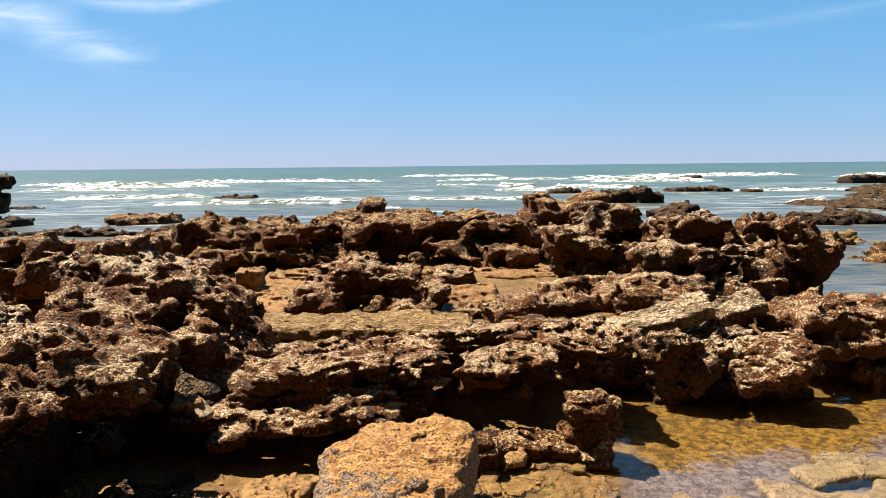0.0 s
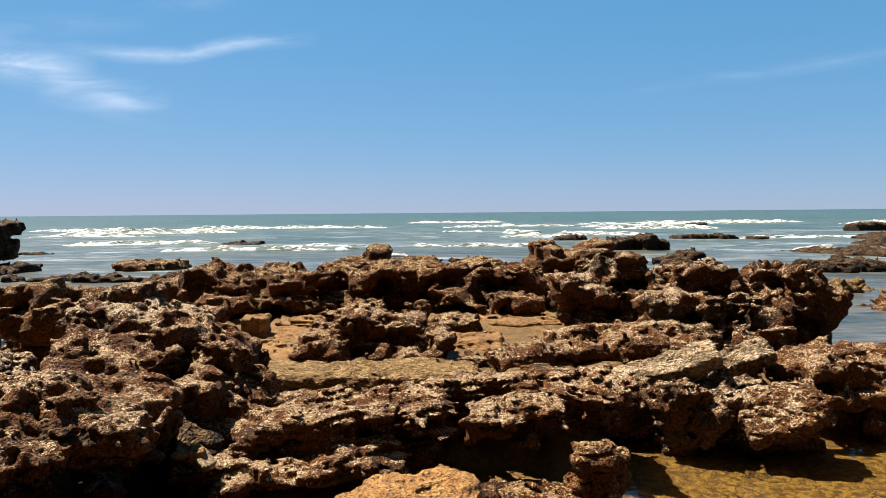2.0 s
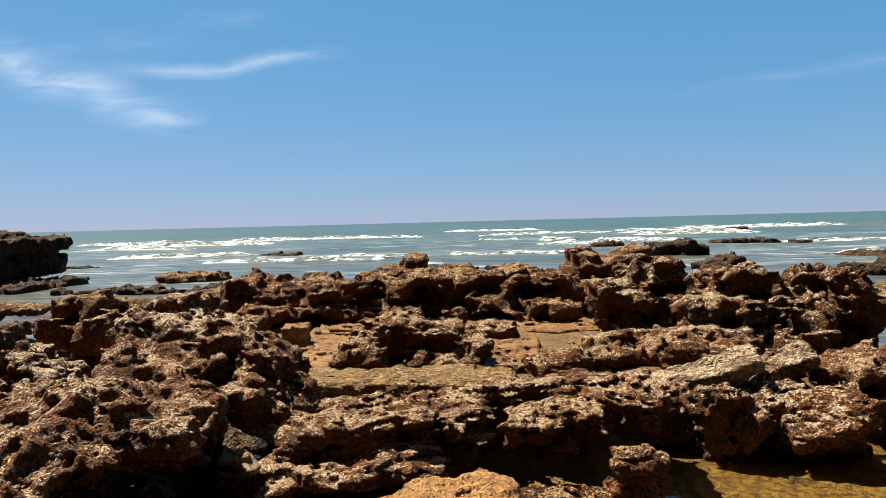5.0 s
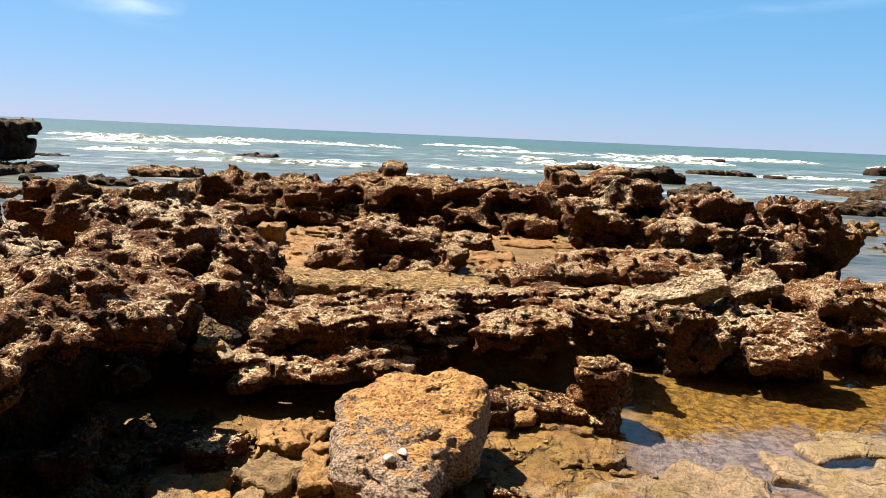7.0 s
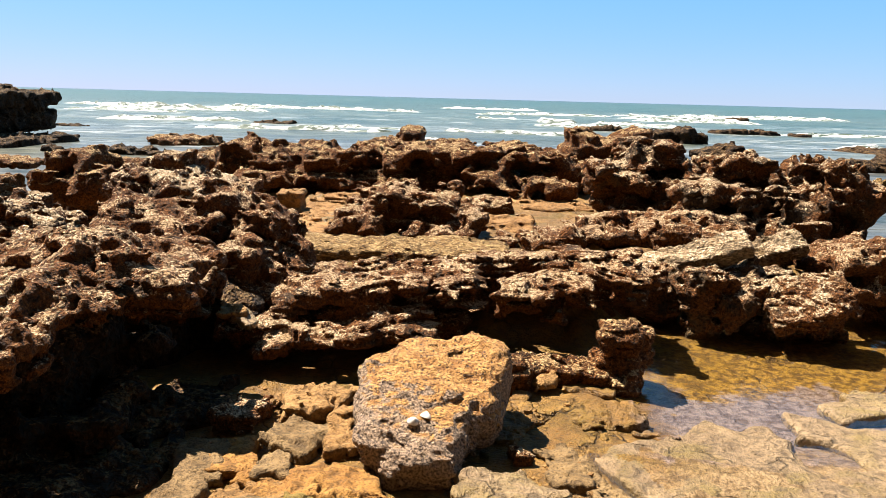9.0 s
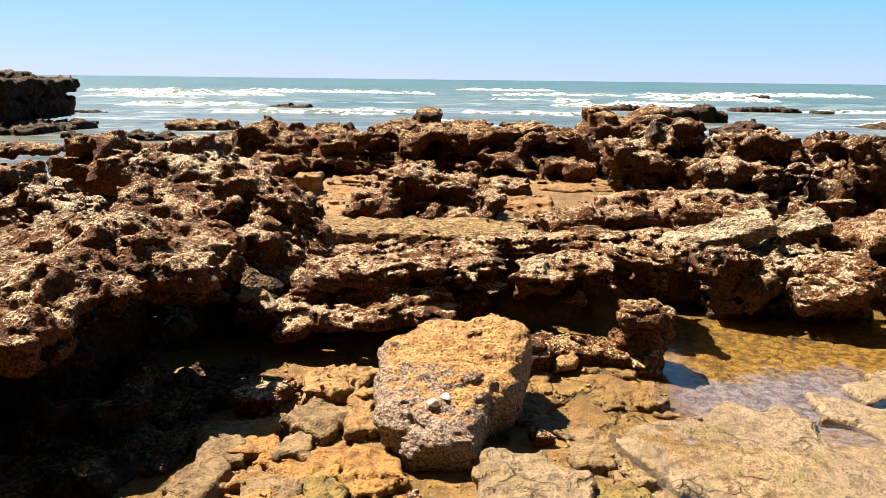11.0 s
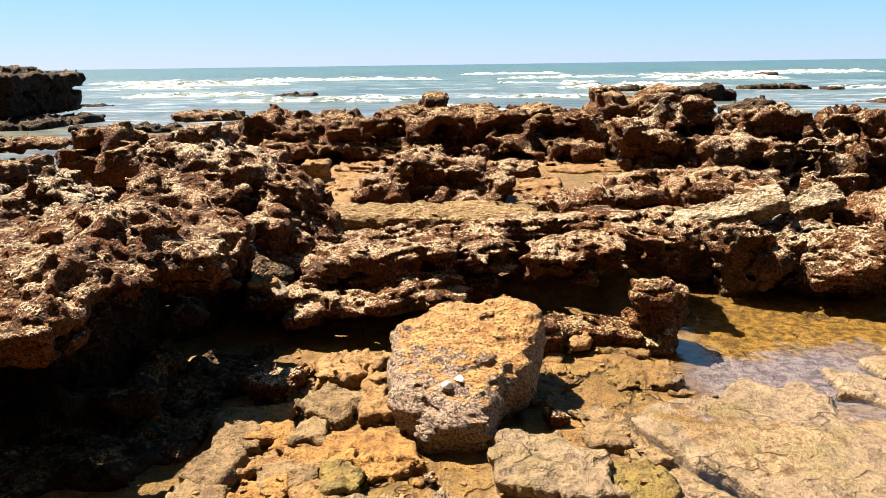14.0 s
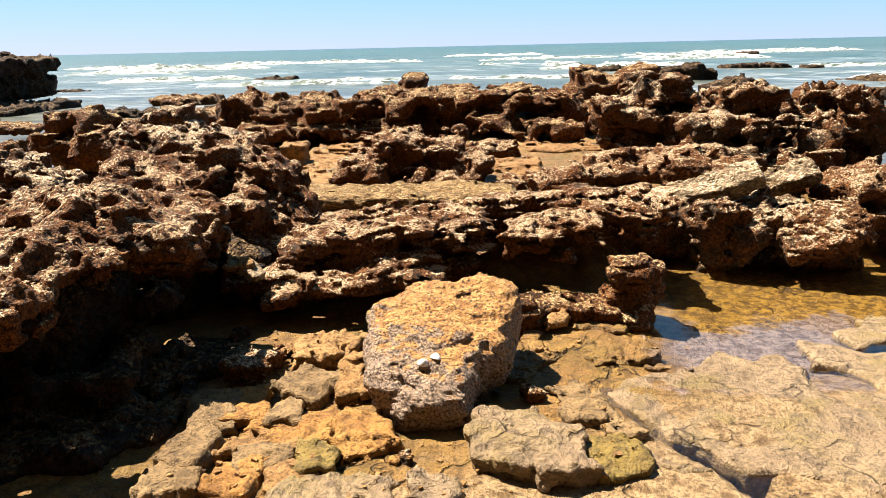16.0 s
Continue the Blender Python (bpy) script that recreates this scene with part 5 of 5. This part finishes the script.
cirrus([(-1640, 3000, 700), (-1350, 3000, 660), (-1113, 3000, 655), (-920, 3000, 700), (-780, 3000, 712), (-560, 3000, 722)], 45)
cirrus([(-2250, 3010, 850), (-1960, 3010, 670), (-1700, 3010, 610), (-1480, 3010, 590)], 130)
cirrus([(-1760, 3020, 560), (-1580, 3020, 530), (-1400, 3020, 480), (-1180, 3020, 450)], 110)
cirrus([(-2300, 3030, 790), (-1900, 3030, 790), (-1480, 3030, 800), (-1200, 3030, 810)], 70, M_VEIL)
cirrus([(-1500, 3040, 860), (-1350, 3040, 880), (-1050, 3040, 875), (-850, 3040, 890)], 60, M_VEIL)
cirrus([(600, 3050, 480), (1200, 3050, 560), (1800, 3050, 640), (2400, 3050, 700)], 45, M_VEIL)


# ---- loose stones and slabs on the foreshore ----
rock("sandstone_boulder", "orange sandstone boulder with a grey barnacled lower end", [
    (0.02, 3.26, 0.235, 0.28, 0.26, 0.13, -6, 24, 3),
    (0.15, 3.26, 0.24, 0.14, 0.24, 0.13, -16, 22, -3),
    (-0.20, 3.24, 0.215, 0.15, 0.20, 0.12, 16, 24, 4),
    (-0.13, 3.10, 0.195, 0.24, 0.24, 0.13, 12, 24, 2),
    (-0.16, 2.98, 0.15, 0.20, 0.20, 0.13, 22, 22, 4),
    (-0.05, 2.93, 0.14, 0.19, 0.20, 0.13, -16, 22, -2),
    (-0.05, 2.78, 0.085, 0.16, 0.13, 0.10, 4, 18, 0),
], 0.011, M_BOULDER, "boulder", "", layer=0.07, terrace=0.008, lump=0.022, rough=0.011, pit=0.012, join=0.12, worn=0.55, sway=0.05, seed=97)
rock("loose_rock", "rounded reddish brown stone with a barnacled top", [
    (-0.961, 3.203, 0.08, 0.105, 0.163, 0.06),
], 0.0135, M_LEDGE, "rock", "loose shore stones", layer=0.05, terrace=0.016, lump=0.05, rough=0.02, pit=0.015, worn=0.45, sway=0.08, seed=102)
rock("loose_rock", "narrow tilted brown stone propped in the sand", [
    (-0.856, 3.384, 0.05, 0.072, 0.062, 0.03, 30, 0, 18),
], 0.0135, M_TAN, "rock", "loose shore stones", layer=0.05, terrace=0.016, lump=0.05, rough=0.02, pit=0.015, worn=0.45, sway=0.08, seed=103)
rock("loose_rock", "knobbly orange and grey rock with a hollow", [
    (-0.7, 3.38, 0.05, 0.119, 0.167, 0.07, 10, 0, 0),
    (-0.561, 3.419, 0.05, 0.096, 0.168, 0.06, -20, 0, 0),
], 0.0135, M_TAN, "rock", "loose shore stones", layer=0.05, terrace=0.016, lump=0.05, rough=0.02, pit=0.015, worn=0.45, sway=0.08, seed=104)
rock("flat_stone", "grey-green slab tilted against other stones", [
    (-0.654, 3.023, 0.05, 0.153, 0.166, 0.035, -12, 0, -8),
], 0.0145, M_GREY, "stone", "loose shore stones", layer=0.035, terrace=0.01, lump=0.026, rough=0.013, pit=0.0, worn=0.2, sway=0.12, seed=105)
rock("loose_rock", "rough orange stone beside the boulder", [
    (-0.463, 3.097, 0.04, 0.083, 0.219, 0.05, 12, 0, 0),
], 0.0135, M_TAN, "rock", "loose shore stones", layer=0.05, terrace=0.016, lump=0.05, rough=0.02, pit=0.015, worn=0.45, sway=0.08, seed=106)
rock("flat_stone", "rough orange stone in the sand", [
    (-0.862, 2.791, 0.03, 0.095, 0.152, 0.04, 14, 0, 0),
], 0.0145, M_ORANGE, "stone", "loose shore stones", layer=0.035, terrace=0.01, lump=0.026, rough=0.013, pit=0.0, worn=0.2, sway=0.12, seed=107)
rock("flat_stone", "small grey stone with a worn edge", [
    (-0.685, 2.78, 0.05, 0.085, 0.102, 0.035, 8, 0, 0),
], 0.0145, M_GREY, "stone", "loose shore stones", layer=0.035, terrace=0.01, lump=0.026, rough=0.013, pit=0.0, worn=0.2, sway=0.12, seed=108)
rock("flat_stone", "broad orange flat stone with cracks", [
    (-0.494, 2.67, 0.03, 0.178, 0.165, 0.03, -6, 0, 0),
    (-0.322, 2.585, 0.03, 0.139, 0.164, 0.03, 20, 0, 0),
], 0.0145, M_ORANGE, "stone", "loose shore stones", layer=0.035, terrace=0.01, lump=0.026, rough=0.013, pit=0.0, worn=0.2, sway=0.12, seed=109)
rock("flat_stone", "pale flat stone in the sand", [
    (-0.607, 2.531, 0.03, 0.082, 0.107, 0.03, 22, 0, 0),
], 0.0145, M_TAN, "stone", "loose shore stones", layer=0.035, terrace=0.01, lump=0.026, rough=0.013, pit=0.0, worn=0.2, sway=0.12, seed=110)
rock("flat_stone", "thin orange stone in the sand", [
    (-0.741, 2.662, 0.03, 0.076, 0.086, 0.025, -10, 0, 0),
], 0.0145, M_ORANGE, "stone", "loose shore stones", layer=0.035, terrace=0.01, lump=0.026, rough=0.013, pit=0.0, worn=0.2, sway=0.12, seed=111)
rock("loose_rock", "rounded olive stone in the shallows", [
    (-0.467, 2.411, 0.03, 0.092, 0.107, 0.05, 5, 0, 0),
], 0.0135, M_GREEN, "rock", "loose shore stones", layer=0.05, terrace=0.016, lump=0.05, rough=0.02, pit=0.015, worn=0.45, sway=0.08, seed=112)
rock("flat_stone", "grey flat stone in the sand", [
    (-0.676, 2.38, 0.025, 0.107, 0.091, 0.03, 14, 0, 0),
], 0.0145, M_GREY, "stone", "loose shore stones", layer=0.035, terrace=0.01, lump=0.026, rough=0.013, pit=0.0, worn=0.2, sway=0.12, seed=113)
rock("flat_stone", "orange stone broken at its edge", [
    (-0.775, 2.274, 0.025, 0.101, 0.114, 0.035, -8, 0, 0),
], 0.0145, M_ORANGE, "stone", "loose shore stones", layer=0.035, terrace=0.01, lump=0.026, rough=0.013, pit=0.0, worn=0.2, sway=0.12, seed=114)
rock("flat_stone", "tan stone lying in the sand", [
    (-0.544, 2.29, 0.025, 0.09, 0.093, 0.03, 25, 0, 0),
], 0.0145, M_TAN, "stone", "loose shore stones", layer=0.035, terrace=0.01, lump=0.026, rough=0.013, pit=0.0, worn=0.2, sway=0.12, seed=115)
rock("flat_stone", "tan stone lying in the sand", [
    (-0.784, 2.49, 0.025, 0.082, 0.089, 0.03, 5, 0, 0),
], 0.0145, M_TAN, "stone", "loose shore stones", layer=0.035, terrace=0.01, lump=0.026, rough=0.013, pit=0.0, worn=0.2, sway=0.12, seed=116)
rock("flat_stone", "dark stone in the shade of the reef", [
    (-1.012, 2.751, 0.03, 0.122, 0.142, 0.04, 12, 0, 0),
], 0.0145, M_GREY, "stone", "loose shore stones", layer=0.035, terrace=0.01, lump=0.026, rough=0.013, pit=0.0, worn=0.2, sway=0.12, seed=117)
rock("flat_stone", "dark stone in the shade of the reef", [
    (-0.978, 2.453, 0.03, 0.113, 0.122, 0.04, -12, 0, 0),
], 0.0145, M_GREY, "stone", "loose shore stones", layer=0.035, terrace=0.01, lump=0.026, rough=0.013, pit=0.0, worn=0.2, sway=0.12, seed=118)
rock("flat_stone", "dark stone in the shade of the reef", [
    (-0.967, 2.223, 0.03, 0.106, 0.108, 0.04, 20, 0, 0),
], 0.0145, M_GREY, "stone", "loose shore stones", layer=0.035, terrace=0.01, lump=0.026, rough=0.013, pit=0.0, worn=0.2, sway=0.12, seed=119)
rock("pebble", "small smooth orange pebble", [
    (-0.168, 2.439, 0.02, 0.034, 0.039, 0.02),
], 0.008, M_ORANGE, "stone", "loose shore stones", layer=0.035, terrace=0.01, lump=0.026, rough=0.013, pit=0.0, worn=0.2, sway=0.12, seed=120)
rock("pebble", "small brown pebble in the sand", [
    (-0.115, 2.433, 0.02, 0.025, 0.035, 0.02),
], 0.008, M_LEDGE, "stone", "loose shore stones", layer=0.035, terrace=0.01, lump=0.026, rough=0.013, pit=0.0, worn=0.2, sway=0.12, seed=121)
rock("flat_stone", "pale slab half sunk in the sand", [
    (-0.35, 2.176, 0.02, 0.235, 0.099, 0.03, 4, 0, 0),
], 0.0145, M_SLAB, "stone", "loose shore stones", layer=0.035, terrace=0.01, lump=0.026, rough=0.013, pit=0.0, worn=0.2, sway=0.12, seed=122)
rock("loose_rock", "pale lumpy rock half sunk in the sand", [
    (-0.005, 2.248, 0.02, 0.118, 0.115, 0.05, -10, 0, 0),
], 0.0135, M_SLAB, "rock", "loose shore stones", layer=0.05, terrace=0.016, lump=0.05, rough=0.02, pit=0.015, worn=0.45, sway=0.08, seed=123)
rock("loose_rock", "pale brown lumpy rock with a cleft on its front", [
    (0.338, 2.502, 0.03, 0.218, 0.187, 0.08, -12, 0, 0),
    (0.274, 2.606, 0.03, 0.166, 0.142, 0.07, 10, 0, 0),
    (0.453, 2.446, 0.03, 0.113, 0.156, 0.07, 20, 0, 0),
], 0.012, M_SLAB, "rock", "loose shore stones", layer=0.05, terrace=0.016, lump=0.05, rough=0.02, pit=0.015, worn=0.45, sway=0.08, seed=124)
rock("flat_stone", "olive-grey stone with a split end", [
    (0.553, 2.976, 0.02, 0.095, 0.233, 0.03, 14, 0, 0),
], 0.0145, M_GREY, "stone", "loose shore stones", layer=0.035, terrace=0.01, lump=0.026, rough=0.013, pit=0.0, worn=0.2, sway=0.12, seed=125)
rock("flat_stone", "olive-grey stone with a split end", [
    (0.704, 2.81, 0.02, 0.081, 0.226, 0.03, 28, 0, 0),
], 0.0145, M_GREY, "stone", "loose shore stones", layer=0.035, terrace=0.01, lump=0.026, rough=0.013, pit=0.0, worn=0.2, sway=0.12, seed=126)
rock("flat_stone", "pale olive slab in the shallows", [
    (0.662, 2.458, 0.01, 0.11, 0.15, 0.025, 8, 0, 0),
], 0.0145, M_GREEN, "stone", "loose shore stones", layer=0.035, terrace=0.01, lump=0.026, rough=0.013, pit=0.0, worn=0.2, sway=0.12, seed=127)
rock("flat_stone", "ochre slab with a broken edge in the shallows", [
    (0.844, 3.529, 0.01, 0.189, 0.155, 0.03, 12, 0, 0),
], 0.0145, M_FLAG, "stone", "loose shore stones", layer=0.035, terrace=0.01, lump=0.026, rough=0.013, pit=0.0, worn=0.2, sway=0.12, seed=128)
rock("flat_stone", "ochre slab with a broken edge in the shallows", [
    (0.803, 3.878, 0.02, 0.145, 0.091, 0.03, -6, 0, 0),
], 0.0145, M_FLAG, "stone", "loose shore stones", layer=0.035, terrace=0.01, lump=0.026, rough=0.013, pit=0.0, worn=0.2, sway=0.12, seed=129)
rock("flat_stone", "ochre slab with a broken edge in the shallows", [
    (1.0, 3.307, 0.01, 0.204, 0.064, 0.02, 3, 0, 0),
], 0.0145, M_FLAG, "stone", "loose shore stones", layer=0.035, terrace=0.01, lump=0.026, rough=0.013, pit=0.0, worn=0.2, sway=0.12, seed=130)
rock("flat_stone", "ochre stone under the boulder's edge", [
    (0.399, 3.391, 0.01, 0.128, 0.284, 0.03, -30, 0, 0),
], 0.0145, M_FLAG, "stone", "loose shore stones", layer=0.035, terrace=0.01, lump=0.026, rough=0.013, pit=0.0, worn=0.2, sway=0.12, seed=131)
rock("flat_stone", "ochre stone in the sand", [
    (0.453, 3.601, 0.03, 0.074, 0.127, 0.03, 10, 0, 0),
], 0.0145, M_FLAG, "stone", "loose shore stones", layer=0.035, terrace=0.01, lump=0.026, rough=0.013, pit=0.0, worn=0.2, sway=0.12, seed=132)
rock("flat_stone", "small red-brown stone by the boulder", [
    (0.403, 3.008, 0.03, 0.048, 0.053, 0.03),
], 0.0145, M_LEDGE, "stone", "loose shore stones", layer=0.035, terrace=0.01, lump=0.026, rough=0.013, pit=0.0, worn=0.2, sway=0.12, seed=133)
rock("loose_rock", "knobbly ochre rock below the ledge", [
    (0.566, 3.903, 0.06, 0.079, 0.166, 0.06),
    (0.454, 3.909, 0.04, 0.112, 0.091, 0.04),
], 0.0135, M_TAN, "rock", "loose shore stones", layer=0.05, terrace=0.016, lump=0.05, rough=0.02, pit=0.015, worn=0.45, sway=0.08, seed=134)
rock("shore_slab", "broad pale shore slab with olive film and fine cracks", [
    (1.30, 2.96, -0.028, 0.42, 0.40, 0.05, -58, 0, 0),
    (1.48, 3.14, -0.030, 0.22, 0.24, 0.05, 12, 0, 0),
    (1.72, 2.72, -0.028, 0.45, 0.36, 0.05, -6, 0, 0),
    (1.62, 2.50, -0.032, 0.42, 0.20, 0.05, -16, 0, 0),
    (2.20, 2.65, -0.032, 0.45, 0.45, 0.05, 0, 0, 0),
], 0.018, M_SLAB, "stone", "loose shore stones", layer=0.03, terrace=0.008, lump=0.018, rough=0.007, pit=0.0, worn=0.2, sway=0.14, join=0.03, seed=135)
rock("shore_slab", "pale shore slab rimmed by still water", [
    (2.05, 3.42, -0.03, 0.34, 0.2, 0.05, -12, 0, 0),
    (2.4, 3.3, -0.03, 0.4, 0.26, 0.05, 0, 0, 0),
], 0.022, M_SLAB, "stone", "loose shore stones", layer=0.03, terrace=0.006, lump=0.018, rough=0.006, pit=0.0, worn=0.2, sway=0.3, join=0.03, seed=136)
rock("shore_slab", "pale shore slab rimmed by still water", [
    (2.6, 3.85, -0.035, 0.45, 0.16, 0.05, 4, 0, 0),
], 0.016, M_SLAB, "stone", "loose shore stones", layer=0.03, terrace=0.006, lump=0.018, rough=0.006, pit=0.0, worn=0.2, sway=0.3, join=0.03, seed=137)
rock("shore_slab", "thin pale slab along a dark crack", [
    (0.86, 2.53, 0.0, 0.16, 0.05, 0.02, -50, 0, 0),
], 0.012, M_SLAB, "stone", "loose shore stones", layer=0.03, terrace=0.006, lump=0.018, rough=0.006, pit=0.0, worn=0.2, sway=0.3, join=0.03, seed=138)
shell((-0.085, 2.80), 0.024, 0.4)
shell((-0.035, 2.835), 0.026, 2.1)


# ---- gravel among the loose stones ----
def gravel(count, x0, x1, y0, y1, small, large, mat, seed):
    """Many small angular chips lying on the ground, too small to tell apart."""
    rng = np.random.default_rng(seed)
    graph = bpy.context.evaluated_depsgraph_get()
    verts, faces = [], []
    cube = np.array([(x, y, z) for x in (-1, 1) for y in (-1, 1) for z in (-1, 1)], float)
    sides = np.array([(0, 1, 3, 2), (4, 6, 7, 5), (0, 4, 5, 1), (2, 3, 7, 6), (0, 2, 6, 4), (1, 5, 7, 3)])
    for _ in range(count):
        x, y = rng.uniform(x0, x1), rng.uniform(y0, y1)
        hit, spot, *_ = scene.ray_cast(graph, (x, y, 0.3), (0, 0, -1))
        if not hit or spot.z > 0.06:
            continue
        size = small * (large / small) ** (rng.random() ** 2)
        body = cube * rng.uniform(0.55, 1.0, (8, 3)) * (1, rng.uniform(0.6, 1), rng.uniform(0.3, 0.6)) * size
        a, b = rng.uniform(0, 6.28), rng.uniform(-0.3, 0.3)
        turn = np.array(Euler((b, b * 0.7, a)).to_matrix())
        faces.append(sides + len(verts) * 8)
        verts.append(body @ turn.T + (x, y, spot.z + 0.15 * size))
    me = mesh_from("gravel", np.concatenate(verts), np.concatenate(faces), mat)
    me.polygons.foreach_set("use_smooth", np.zeros(len(me.polygons), dtype=bool))
    return tagged(new("gravel", me), "wet ochre gravel and stone chips on the sand", "gravel", kind="stuff")


gravel(700, -1.1, 0.7, 2.0, 3.9, 0.003, 0.018, M_TAN, 3)


def limpets(count, seed):
    """Small limpets and barnacles crowding the top of the undercut rock."""
    rng = np.random.default_rng(seed)
    graph = bpy.context.evaluated_depsgraph_get()
    ring = np.array([(math.cos(k * math.pi / 4), math.sin(k * math.pi / 4), 0) for k in range(8)])
    dome = np.concatenate([ring, ring * 0.6 + (0, 0, 0.45), [(0.05, 0, 0.65)]])
    sides = np.array([(k, (k + 1) % 8, 8 + (k + 1) % 8, 8 + k) for k in range(8)] + [(8 + k, 8 + (k + 1) % 8, 16, 16) for k in range(8)])
    verts, faces = [], []
    for _ in range(count):
        x, y = rng.uniform(-2.6, -1.1), rng.uniform(2.4, 3.6)
        hit, spot, normal, *_ = scene.ray_cast(graph, (x, y, 1.6), (0, 0, -1))
        if not hit or normal.z < 0.4 or spot.z < 0.5:
            continue
        turn = np.array(normal.to_track_quat("Z", "Y").to_matrix())
        size = rng.uniform(0.006, 0.016)
        faces.append(sides + len(verts) * 17)
        verts.append((dome * size) @ turn.T + np.array(spot) - 0.1 * size * np.array(normal))
    faces = np.concatenate(faces)
    flat = faces[:, 2] != faces[:, 3]
    me = bpy.data.meshes.new("limpets")
    me.from_pydata(np.concatenate(verts).tolist(), [], faces[flat].tolist() + faces[~flat][:, :3].tolist())
    me.materials.append(M_LIMPET)
    return tagged(new("limpets", me), "grey-brown limpets and barnacles on the rock", "limpets", kind="stuff")


limpets(600, 8)
